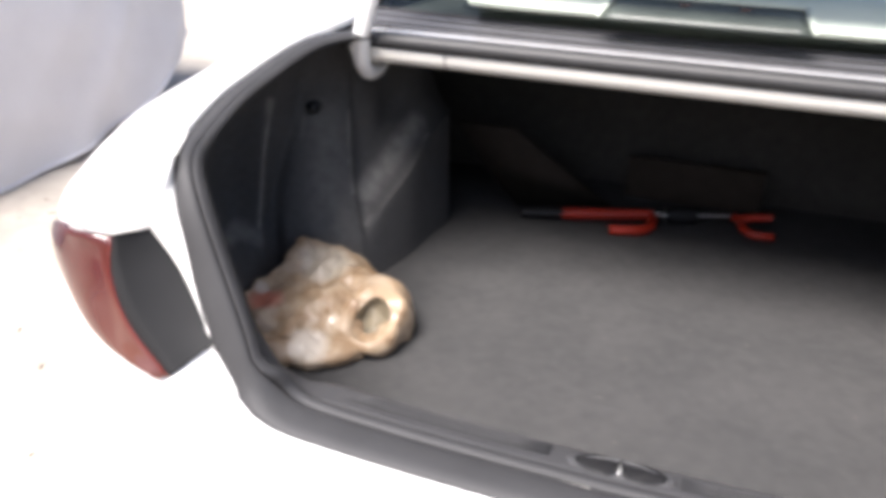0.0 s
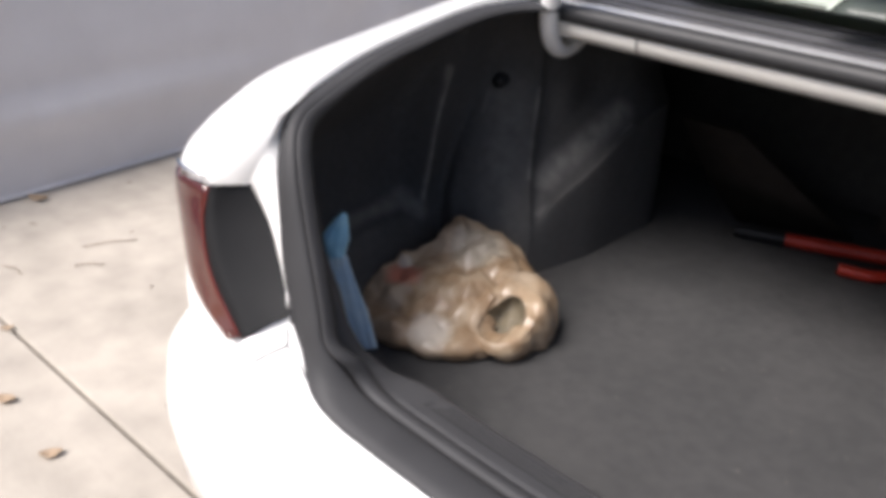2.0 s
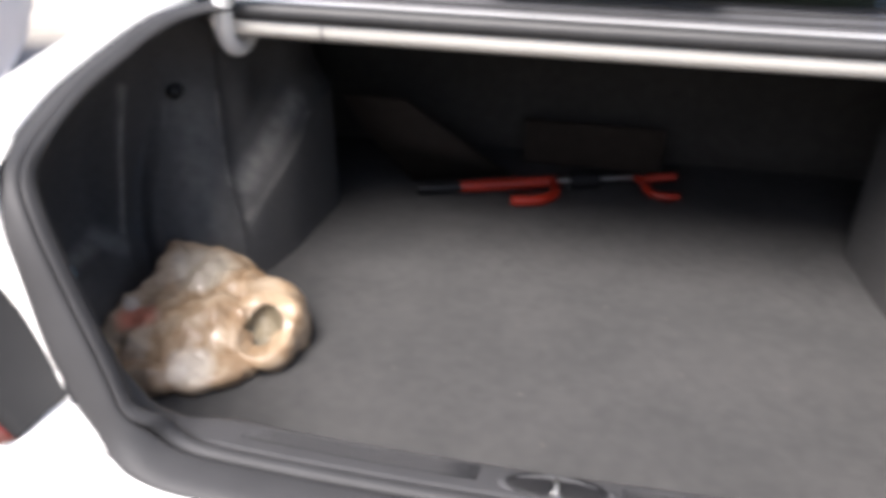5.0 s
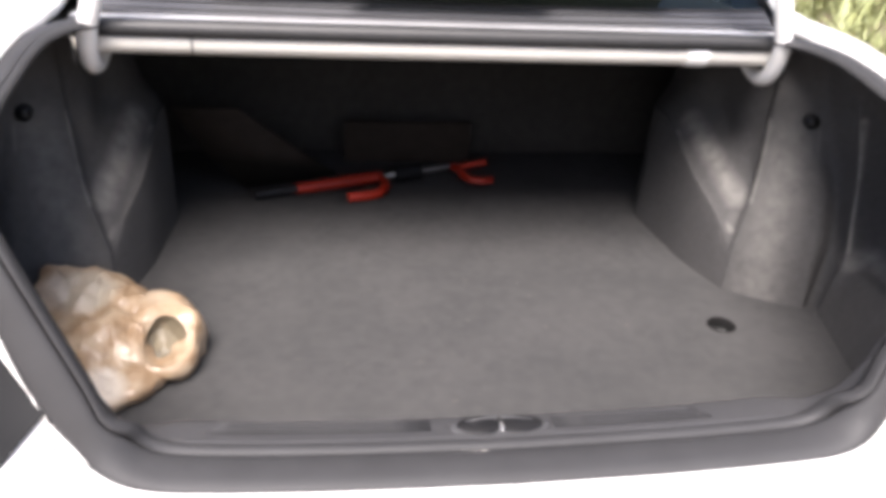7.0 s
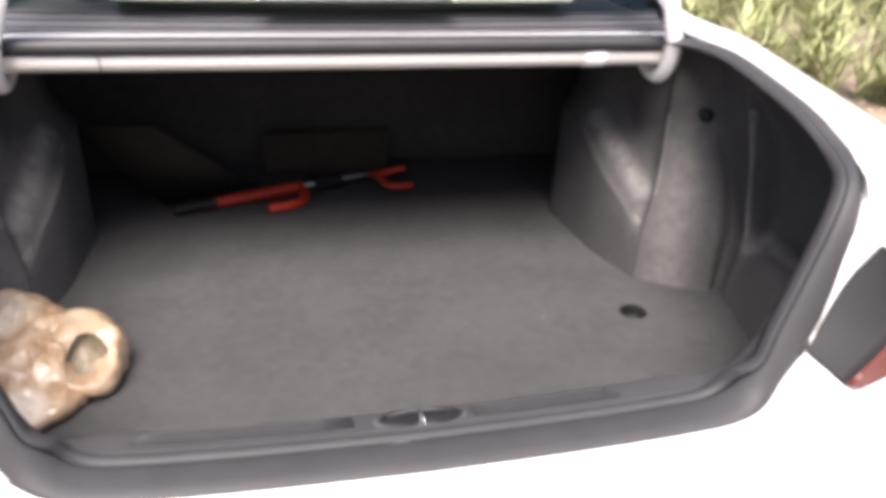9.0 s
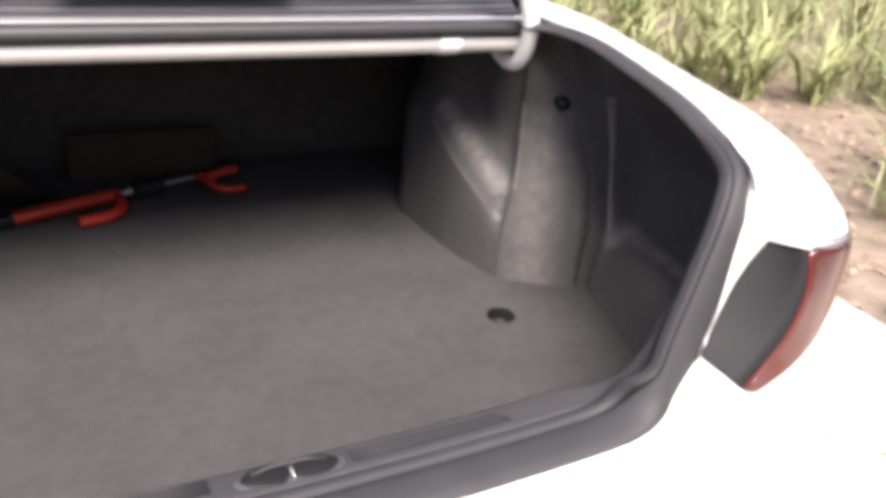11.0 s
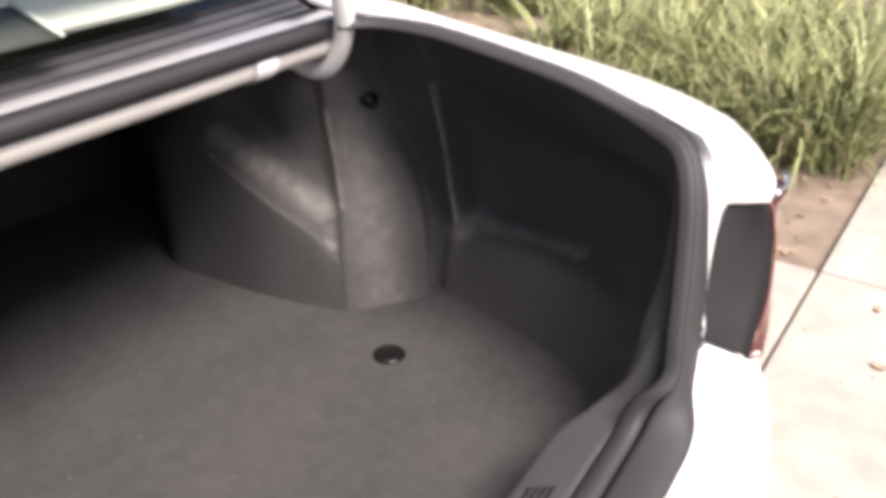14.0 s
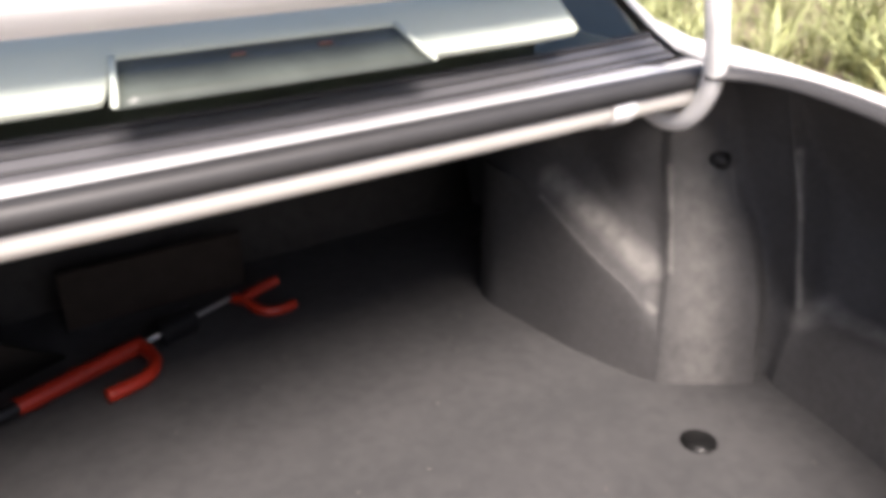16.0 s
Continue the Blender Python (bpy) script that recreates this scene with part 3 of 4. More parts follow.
def quarter(s):
    n = 56
    # shoulder, from the edge of the opening over to the flank above the lamp
    corner = [Vector(p) + Vector((0.012, -0.003, 0.004)) for p in RIM[9:13]]
    ahead = [corner[-1], Vector(RIM[13]) + Vector((0.013, 0, 0.004)), (0.628, 0.475, 1.043), (0.627, 0.53, 1.045), (0.626, 0.61, 1.050), (0.61, 0.72, 1.12), (0.57, 0.95, 1.30), (0.55, 1.10, 1.375), (0.54, 1.40, 1.405), (0.535, 1.75, 1.41)]
    fine = spline(ahead, 400)
    cut = int(n * 0.4) + 1
    rail = spline(corner, cut)[:-1]
    ys = [fine[0].y + (1.75 - fine[0].y) * k / (n - cut) for k in range(n - cut + 1)]
    rail += [min(fine, key=lambda p: abs(p.y - y)).copy() for y in ys]
    rail = [rail[0] + Vector((-0.002, -0.004, -0.002))] + rail
    rows = [[p + Vector((0.002, 0, -0.016)) for p in rail], rail]
    for near, (x0, y0, z, w, f) in zip(COLUMN, ((0.598, -0.029, 0.971, 0.700, 0.000), (0.604, -0.059, 0.957, 0.750, 0.000), (0.612, -0.085, 0.927, 0.782, 0.000), (0.625, -0.103, 0.897, 0.806, 0.000), (0.634, -0.106, 0.881, 0.816, 0.000))):
        rows.append([Vector(near)] + [Vector((x, y, z + lift(y) * 0.8)) for x, y in plan(x0, y0, w, 0.85, 0.26, n)])
    part("quarter_shoulder", grid(mirrored(rows, s)), WHITE, car, "white painted rear quarter panel")
    rows = []
    for x0, y0, z, w in ((0.649, -0.099, 0.881, 0.816), (0.681, -0.091, 0.810, 0.840), (0.681, -0.088, 0.745, 0.856), (0.641, -0.097, 0.713, 0.868), (0.631, -0.101, 0.670, 0.876), (0.611, -0.105, 0.610, 0.880)):
        rows.append([Vector((x, y, z + lift(y) * 0.8 * max(0, (z - 0.6) / 0.27))) for x, y in plan(x0, y0, w, 0.85, 0.26, n)])
    for z, w in ((0.50, 0.882), (0.40, 0.872), (0.27, 0.84)):
        rows.append([Vector((x, y, z)) for x, y in plan(0.50, -0.11, w, 0.85, 0.26, n)])
    part("quarter_flank", grid(mirrored(rows, s)), WHITE, car)
    # jamb between the seal and the lamp, and the panel below it
    fr = [f for f in rim_frames(90, 1)]
    low, high = [], []
    for p, o, up in fr[:61]:
        q = p + o * 0.022 * outward(p) - up * 0.006
        if p.z > 0.725:
            e = NEAR[round(39 * (1 - min(1, max(0, (p.z - 0.738) / 0.134))))]
            r = e + Vector((0.03, 0.03, 0))
            if p.z > 0.872:
                zs = [q[2] for q in COLUMN[::-1]]
                r = Vector([float(np.interp(p.z, zs, [q[k] for q in COLUMN[::-1]])) for k in range(3)])
                e = q.lerp(r, 0.6)
            high.append([q, q.lerp(e, 0.5) + Vector((0, -0.004, 0)), e, r])
        if p.z < 0.748:
            e = Vector((p.x * 1.10, -0.141, p.z - 0.018)).lerp(LAMP_TIP + Vector((0.002, 0.002, -0.004)), smooth(p.z, 0.665, 0.738))
            low.append([q, q.lerp(e, 0.5) + Vector((0, 0, 0.001)), e, e + Vector((0.03, -0.001, -0.003)), e + Vector((0.10, 0.024, 0.004)), Vector((e.x + 0.12, -0.130, 0.610))])
    for rows in (low, high):
        part("rear_jamb", grid(mirrored(rows, s)), WHITE, car, "white painted edge of the rear panel")


for s in (1, -1):
    quarter(s)

# joints where the rear panels meet below the lamp
for pts in (((0.5166, -0.0884, 0.7207), (0.5111, -0.0917, 0.7101), (0.5079, -0.0965, 0.7023)), ((0.5079, -0.0965, 0.7023), (0.5169, -0.1155, 0.6966), (0.5244, -0.1339, 0.6897)), ((0.5079, -0.0965, 0.7023), (0.5016, -0.0948, 0.6981), (0.484, -0.0953, 0.6823), (0.470, -0.099, 0.672))):
    part("panel_joint", tube([(-x, y, z) for x, y, z in pts], ring(0.0011, n=6)), RUBBER, car, "thin dark joint between body panels")

rows = []
for z, yr, w in ((0.628, -0.141, 0.84), (0.621, -0.172, 0.862), (0.582, -0.188, 0.875), (0.555, -0.208, 0.884), (0.48, -0.218, 0.888), (0.40, -0.208, 0.884), (0.33, -0.17, 0.87), (0.27, -0.12, 0.85)):
    right = [(x, y, z) for x, y in plan(0.0, yr, w, 0.66, 0.32, 60, front=0.55)]
    rows.append([(-x, y, z) for x, y, z in right[:0:-1]] + right)
part("rear_bumper", grid(rows), WHITE, car, "white painted rear bumper")


LENSRED = material("clear_red_plastic", (0.12, 0.014, 0.010), 0.25, vary=0.1, scale=30, coat=0.4)


def lamp(s):
    """Tail lamp: dark inner end face and housing, red lens wrapped round the corner."""
    edge = spline([LAMP_B, (0.629, -0.119, 0.832), (0.603, -0.129, 0.772), LAMP_TIP], 14)
    near = even(NEAR, 14)
    rows = sheet_between(near, edge, 5, 0.004, (0.6, 0.5, 0))
    rows.append([Vector((p.x + 0.05, p.y + 0.03, p.z)) for p in edge])
    hull = part("tail_lamp", grid(mirrored(rows, s)), LAMPGREY, car, "tail lamp with a dark grey end face")
    for k, dz in ((0, 0.004), (-1, -0.004)):
        near_edge, far_edge = [near[k], edge[k]], [near[k] + Vector((0.05, 0.05, dz)), edge[k] + Vector((0.06, 0.05, dz / 2))]
        part("housing_edge", grid(mirrored([near_edge, far_edge], s)), LAMPGREY, hull)
    outer = spline([(0.703, -0.100, 0.882), (0.762, -0.066, 0.862), (0.792, -0.047, 0.808), (0.762, -0.062, 0.756), (0.700, -0.095, 0.725), (0.625, -0.120, 0.713), LAMP_TIP], 14)
    outer = [outer[i] for i in range(14)]
    rows = []
    for k in range(11):
        f = k / 10
        rows.append([p.lerp(q, f) + Vector((0.012 * math.sin(math.pi * f), -0.013 * math.sin(math.pi * f), 0)) for p, q in zip(edge, outer)])
    part("lens", grid(mirrored(rows, s), 0.004), LENS, hull, "glossy red lens, paler towards the bottom")
    part("lens_bead", tube(mirrored([[p + Vector((0.002, -0.002, 0)) for p in edge]], s)[0], ring(0.0014, n=8)), LENSRED, hull, "bright red edge of the lens")
    part("chrome_edge", tube(mirrored([[p + Vector((0.001, -0.006, 0.013)) for p in spline([LAMP_B, (0.666, -0.109, 0.882), (0.696, -0.100, 0.883)], 8)]], s)[0], ring(0.0028, n=8)), CHROME, hull, "bright trim along the lens")


for s in (1, -1):
    lamp(s)


def hinge(s):
    pts = [(0.578, 0.63, 0.975), (0.580, 0.602, 0.955), (0.580, 0.570, 0.949), (0.579, 0.538, 0.960), (0.576, 0.513, 0.990), (0.567, 0.494, 1.03), (0.551, 0.484, 1.08), (0.533, 0.478, 1.14), (0.528, 0.48, 1.24), (0.528, 0.50, 1.36)]
    arm = part("hinge_arm", tube([(p.x * s, p.y, p.z) for p in spline(pts, 44)], [(a, b) for a, b in ring(0.015, 0.0155, 14)], up=(1, 0, 0)), WHITE, car, "white painted gooseneck hinge arm")
    part("hinge_bracket", box(0.598, 0.606, 0.53, 0.60, 0.955, 1.00, 0.003, m=Matrix.Scale(s, 4, (1, 0, 0))), RUBBER, car)


for s in (1, -1):
    hinge(s)

# rear window
GLASS = bpy.data.materials.new("green_glass")
GLASS.use_nodes = True
gn = GLASS.node_tree
gn.nodes.remove(gn.nodes["Principled BSDF"])
g_t, g_g, g_m, g_f = (gn.nodes.new("ShaderNode" + k) for k in ("BsdfTransparent", "BsdfGlossy", "MixShader", "Fresnel"))
g_t.inputs[0].default_value = (0.80, 0.90, 0.83, 1)
g_g.inputs["Color"].default_value = (0.85, 0.95, 0.88, 1)
g_g.inputs["Roughness"].default_value = 0.02
g_f.inputs[0].default_value = 1.65
gn.links.new(g_f.outputs[0], g_m.inputs[0])
gn.links.new(g_t.outputs[0], g_m.inputs[1])
gn.links.new(g_g.outputs[0], g_m.inputs[2])
gn.links.new(g_m.outputs[0], gn.nodes["Material Output"].inputs[0])


def pane_rows(z0, z1, half0, half1, y0, y1, bow=0.05, rise=0.02):
    return [[(x * (half0 + (half1 - half0) * k / 8), y0 + (y1 - y0) * k / 8 + bow * x * x, z0 + (z1 - z0) * k / 8 + rise * math.sin(math.pi * k / 8)) for x in [(-1 + i / 8) for i in range(17)]] for k in range(9)]


glass = part("rear_window", grid(pane_rows(1.056, 1.385, 0.60, 0.54, 0.606, 1.12), 0.0), GLASS, car, "green tinted rear window")
glass.visible_shadow = False

# trunk lid standing open, deck upright and tail towards the rear
rows = []
for y, z, w in ((0.560, 1.178, 0.50), (0.548, 1.176, 0.51), (0.542, 1.19, 0.52), (0.525, 1.36, 0.60), (0.530, 1.52, 0.64), (0.537, 1.68, 0.63), (0.530, 1.76, 0.60), (0.505, 1.785, 0.585), (0.39, 1.795, 0.50), (0.26, 1.80, 0.44), (0.235, 1.79, 0.43)):
    rows.append([(x * w, y + 0.012 * x * x, z) for x in [(-1 + i / 10) for i in range(21)]])
lid = part("trunk_lid", grid(rows, 0.018), WHITE, car, "white trunk lid standing open")

# pale ledge under the raised lid with a smoked brake lamp let into its middle
LEDGE = material("pale_grey_plastic", (0.56, 0.615, 0.535), 0.65, vary=0.06, scale=6, spec=0.25)
HALF = 0.40


def notch(x):
    """0 beside the lamp, 1 behind it, with sloping ends."""
    return 1 - smooth(abs(x), 0.150, 0.170)


rows = []
for i in range(95):
    x = HALF * (i / 47 - 1)
    n = notch(x)
    rise = 0.20 * max(0.0, abs(x) - 0.30) ** 2
    rows.append([(x, y + 0.02 * x * x, z + rise) for y, z in ((0.66, 1.078), (0.588 + 0.05 * n, 1.080 + 0.020 * n), (0.576 + 0.030 * n, 1.086 + 0.028 * n), (0.574 + 0.030 * n, 1.092 + 0.028 * n), (0.582 + 0.026 * n, 1.100 + 0.022 * n), (0.598 + 0.012 * n, 1.112 + 0.012 * n), (0.616, 1.127), (0.632, 1.133), (0.68, 1.135), (0.725, 1.134), (0.732, 1.128))])
ledge = part("rear_ledge", grid(rows), LEDGE, car, "pale grey ledge beside the rear window")
LIDLENS = material("smoked_lamp_lens", (0.060, 0.070, 0.062), 0.3, vary=0.3, scale=14, spec=0.3)
part("lamp_frame", tube([(-0.168, 0.546, 1.0895), (-0.160, 0.572, 1.104), (-0.151, 0.602, 1.122)], ring(0.0035, 0.0025, 8)), LEDGE, ledge)
part("lamp_frame", tube([(0.168, 0.546, 1.0895), (0.160, 0.572, 1.104), (0.151, 0.602, 1.122)], ring(0.0035, 0.0025, 8)), LEDGE, ledge)
part("brake_lamp", grid([[(x * w, y, z) for x in [(-1 + k / 8) for k in range(17)]] for w, y, z in ((0.165, 0.549, 1.088), (0.160, 0.565, 1.097), (0.155, 0.583, 1.107), (0.149, 0.602, 1.1175))], 0.003), LIDLENS, ledge, "smoked dark lens of the high brake lamp")
for x in (-0.035, 0.06):
    part("reflector", box(x - 0.008, x + 0.008, 0.5895, 0.5945, 1.1095, 1.1145, 0.001), LENS, ledge, "faint red reflector")

# roof, front body and wheels
part("roof", grid([[(x * 0.545, y, z + 0.03 * (1 - x * x)) for x in [(-1 + i / 8) for i in range(17)]] for y, z in ((1.085, 1.385), (1.3, 1.405), (1.8, 1.415), (2.3, 1.40), (2.62, 1.37))], 0.01), WHITE, car, "white painted roof")
rows = []
for y, belt, wr, zr in ((1.70, 0.965, 0.54, 1.41), (2.3, 0.96, 0.54, 1.40), (2.62, 0.96, 0.53, 1.37), (3.30, 0.955, 0.62, 0.985), (3.8, 0.90, 0.60, 0.93), (4.25, 0.80, 0.55, 0.84), (4.42, 0.62, 0.45, 0.66)):
    w = 0.88 if y < 4.0 else 0.80
    half = [(w * 0.96, y, 0.27), (w, y, 0.45), (w * 0.995, y, belt - 0.15), (w * 0.94, y, belt), (wr, y, zr), (wr * 0.5, y, zr + 0.02), (0, y, zr + 0.025)]
    rows.append(half + [(-x, b, z) for x, b, z in half[-2::-1]])
part("front_body", grid(rows), WHITE, car, "white painted cabin and bonnet")
part("underbody", box(-0.80, 0.80, -0.05, 4.2, 0.20, 0.30, 0.02), BLACK, car)


def wheel(x, y):
    tyre = bmesh.new()
    prof = [(-0.09, 0.21), (-0.10, 0.25), (-0.09, 0.29), (-0.06, 0.305), (0.06, 0.305), (0.09, 0.29), (0.10, 0.25), (0.09, 0.21)]
    vs = [[tyre.verts.new((x + a, y + r * math.cos(t), 0.305 + r * math.sin(t))) for a, r in prof] for t in [2 * math.pi * i / 36 for i in range(36)]]
    for i in range(36):
        for k in range(len(prof)):
            tyre.faces.new((vs[i][k], vs[i][(k + 1) % 8], vs[(i + 1) % 36][(k + 1) % 8], vs[(i + 1) % 36][k]))
    w = part("wheel", tyre, RUBBER, car, "black rubber tyre on a silver rim")
    part("rim", tube([(x - 0.07, y, 0.305), (x + 0.085 * (1 if x > 0 else -1), y, 0.305)], ring(0.205, n=28)), CHROME, w)


for x in (-0.76, 0.76):
    for y in (0.98, 3.68):
        wheel(x, y)

# ---- things in the trunk ----
STEEL = material("brushed_steel", (0.42, 0.42, 0.42), 0.4, 0.5, vary=0.06, scale=60)
lock = thing("steering_wheel_lock", "red steering wheel lock with a steel shaft, lying on the carpet", "wheel lock")
A, B = Vector((-0.371, 0.986, 0.540)), Vector((0.131, 1.164, 0.547))


def along(f):
    return A.lerp(B, f)


part("end_cap", tube([along(0), along(0.01), along(0.19), along(0.20)], ring(0.0125)), BLACK, lock, "black rubber grip end")
part("grip", tube([along(0.19), along(0.195), along(0.60), along(0.605)], ring(0.0145)), RED, lock, "red coated tube")
part("lock_body", tube([along(0.668), along(0.673), along(0.795), along(0.80)], ring(0.0235, 0.0235, 14)), BLACK, lock, "black lock body")
part("shaft", tube([along(0.58), along(1.0)], ring(0.0050)), STEEL, lock, "bare steel shaft")
part("jaw", tube(spline([along(0.55), along(0.592), (-0.063, 1.054, 0.541), (-0.066, 1.030, 0.538), (-0.081, 1.008, 0.536), (-0.108, 0.994, 0.535), (-0.154, 0.982, 0.535)], 24), ring(0.0118)), RED, lock, "red coated hook")
part("hook", tube(spline([(0.208, 1.154, 0.560), (0.178, 1.150, 0.556), (0.150, 1.144, 0.552), (0.131, 1.135, 0.548)], 12), ring(0.0098)), RED, lock, "red coated upper prong")
part("hook", tube(spline([(0.119, 1.158, 0.546), (0.134, 1.140, 0.545), (0.142, 1.112, 0.541), (0.154, 1.094, 0.537), (0.178, 1.086, 0.535), (0.215, 1.092, 0.535)], 22), ring(0.0098)), RED, lock, "red coated lower prong")

kn = bmesh.new()
bmesh.ops.create_uvsphere(kn, u_segments=24, v_segments=10, radius=1)
for v in kn.verts:
    v.co = Vector((0.522 + v.co.x * 0.027, 0.401 + v.co.y * 0.027, FLOOR + 0.001 + max(-0.2, v.co.z) * 0.008))
KNOB = material("glossy_black_plastic", (0.008, 0.008, 0.008), 0.22, vary=0.1, scale=30, spec=0.2)
knob = part("floor_fastener", kn, KNOB, car, "round black carpet fastener")
part("fastener_head", tube([(0.522, 0.401, FLOOR + 0.007), (0.522, 0.401, FLOOR + 0.0115)], ring(0.007, n=14)), KNOB, knob)

# plastic bag
BAGMAT = bpy.data.materials.new("thin_tan_plastic")
BAGMAT.use_nodes = True
bn = BAGMAT.node_tree
bp = bn.nodes["Principled BSDF"]
bp.inputs["Roughness"].default_value = 0.36
bp.inputs["Coat Weight"].default_value = 0.25
b_no, b_mix, b_co, b_tl, b_ms, b_tr, b_ms2 = (bn.nodes.new("ShaderNode" + k) for k in ("TexNoise", "Mix", "TexCoord", "BsdfTranslucent", "MixShader", "BsdfTransparent", "MixShader"))
b_mix.data_type = "RGBA"
b_no.inputs["Scale"].default_value, b_no.inputs["Detail"].default_value = 28, 4
b_mix.inputs[6].default_value, b_mix.inputs[7].default_value = (0.33, 0.222, 0.134, 1), (0.47, 0.36, 0.25, 1)
bn.links.new(b_co.outputs["Object"], b_no.inputs["Vector"])
b_rng = bn.nodes.new("ShaderNodeMapRange")
b_rng.inputs[1].default_value, b_rng.inputs[2].default_value = 0.38, 0.62
bn.links.new(b_no.outputs[0], b_rng.inputs[0])
bn.links.new(b_rng.outputs[0], b_mix.inputs[0])
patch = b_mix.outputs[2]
# Red print first, then pale patches that paint bright folds and a highlight.
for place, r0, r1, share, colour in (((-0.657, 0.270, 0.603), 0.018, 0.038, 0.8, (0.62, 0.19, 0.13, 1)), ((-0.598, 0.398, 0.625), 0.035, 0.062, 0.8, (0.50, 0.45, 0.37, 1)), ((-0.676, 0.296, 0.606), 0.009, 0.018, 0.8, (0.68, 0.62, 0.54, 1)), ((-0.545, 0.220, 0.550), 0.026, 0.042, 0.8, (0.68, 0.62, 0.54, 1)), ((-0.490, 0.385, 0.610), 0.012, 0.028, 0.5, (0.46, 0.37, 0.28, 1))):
    b_d, b_r, b_spot = (bn.nodes.new("ShaderNode" + k) for k in ("VectorMath", "MapRange", "Mix"))
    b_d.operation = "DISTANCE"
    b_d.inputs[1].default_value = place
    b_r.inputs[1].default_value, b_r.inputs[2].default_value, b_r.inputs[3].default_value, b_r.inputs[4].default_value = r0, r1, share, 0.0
    b_spot.data_type = "RGBA"
    b_spot.inputs[7].default_value = colour
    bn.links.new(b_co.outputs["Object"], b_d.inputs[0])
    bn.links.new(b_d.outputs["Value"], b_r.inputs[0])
    bn.links.new(b_r.outputs[0], b_spot.inputs[0])
    bn.links.new(patch, b_spot.inputs[6])
    patch = b_spot.outputs[2]
bn.links.new(b_spot.outputs[2], bp.inputs["Base Color"])
bn.links.new(b_spot.outputs[2], b_tl.inputs[0])
b_ms.inputs[0].default_value, b_ms2.inputs[0].default_value = 0.16, 0.04
# sharp creases in the film
b_hs = []
for sc, wt in ((13, 0.5), (34, 0.25)):
    v, w = bn.nodes.new("ShaderNodeTexVoronoi"), bn.nodes.new("ShaderNodeMath")
    v.feature = "DISTANCE_TO_EDGE"
    v.inputs["Scale"].default_value = sc
    w.operation = "MULTIPLY"
    w.inputs[1].default_value = wt / sc * 16
    bn.links.new(b_co.outputs["Object"], v.inputs["Vector"])
    bn.links.new(v.outputs["Distance"], w.inputs[0])
    b_hs.append(w)
b_sum, b_bump = bn.nodes.new("ShaderNodeMath"), bn.nodes.new("ShaderNodeBump")
bn.links.new(b_hs[0].outputs[0], b_sum.inputs[0])
bn.links.new(b_hs[1].outputs[0], b_sum.inputs[1])
b_bump.inputs["Strength"].default_value, b_bump.inputs["Distance"].default_value = 0.35, 0.03
bn.links.new(b_sum.outputs[0], b_bump.inputs["Height"])
bn.links.new(b_bump.outputs[0], bp.inputs["Normal"])
bn.links.new(bp.outputs[0], b_ms.inputs[1])
bn.links.new(b_tl.outputs[0], b_ms.inputs[2])
bn.links.new(b_ms.outputs[0], b_ms2.inputs[1])
bn.links.new(b_tr.outputs[0], b_ms2.inputs[2])
bn.links.new(b_ms2.outputs[0], bn.nodes["Material Output"].inputs[0])


def crumple(rows, seed, amount=0.006):
    """Folds a smooth sheet: long soft ridges with finer sharp ones between."""
    m, n = len(rows), len(rows[0])
    rnd = random.Random(seed)
    folds = []
    for k in range(7):
        way = Vector((rnd.gauss(0, 1), rnd.gauss(0, 1), 0.5 * rnd.gauss(0, 1))).normalized()
        folds.append((way, (0.075, 0.060, 0.050, 0.036, 0.028, 0.020, 0.015)[k], (1.7, 1.4, 1.1, 0.75, 0.42, 0.24, 0.14)[k]))
    out = []
    for i in range(m):
        line = []
        for j in range(n):
            p = rows[i][j]
            du = rows[min(i + 1, m - 1)][j] - rows[max(i - 1, 0)][j]
            dv = rows[i][min(j + 1, n - 1)] - rows[i][max(j - 1, 0)]
            nm = du.cross(dv)
            nm = nm.normalized() if nm.length > 1e-9 else Vector((0, 0, 1))
            a = 0.0
            for way, reach, height in folds:
                f = p.dot(way) / reach + 0.22 * noise.noise(p * 14 + way * 3)
                lit = 0.5 + 0.5 * noise.noise(p * 11 + way * 7)
                a += height * lit * (0.5 - 2 * abs(f - math.floor(f) - 0.5))
            c = noise.noise(p * 70 + Vector((2, 5, seed)))
            q = p + nm * amount * (a + 0.16 * c)
            q.z = max(q.z, FLOOR + 0.003 + 0.001 * (c + 1))
            line.append(q)
        out.append(line)
    return out


def drape(net, m, n):
    """A smooth sheet through a small net of places, given column by column."""
    cols = [spline(c, n) for c in net]
    return [list(r) for r in zip(*[spline([c[j] for c in cols], m) for j in range(n)])]


def film_mesh(rows, limit=0.42):
    bm = bmesh.new()
    vs = [[bm.verts.new(p) for p in r] for r in rows]
    for i, (a, b) in enumerate(zip(vs, vs[1:])):
        for j in range(len(a) - 1):
            q = (a[j], a[j + 1], b[j + 1], b[j])
            k = (i * 7 + j * 5) % 3 == 0
            bm.faces.new((q[0 + k], q[1 + k], q[2 + k]))
            bm.faces.new((q[0 + k], q[2 + k], q[(3 + k) % 4]))
    bmesh.ops.remove_doubles(bm, verts=bm.verts, dist=1e-5)
    bmesh.ops.recalc_face_normals(bm, faces=bm.faces)
    for e in bm.edges:
        e.smooth = e.calc_face_angle(0.0) < limit
    return bm


BAGIN = material("brown_bag_inside", (0.21, 0.175, 0.12), 0.45, vary=0.2, scale=40)


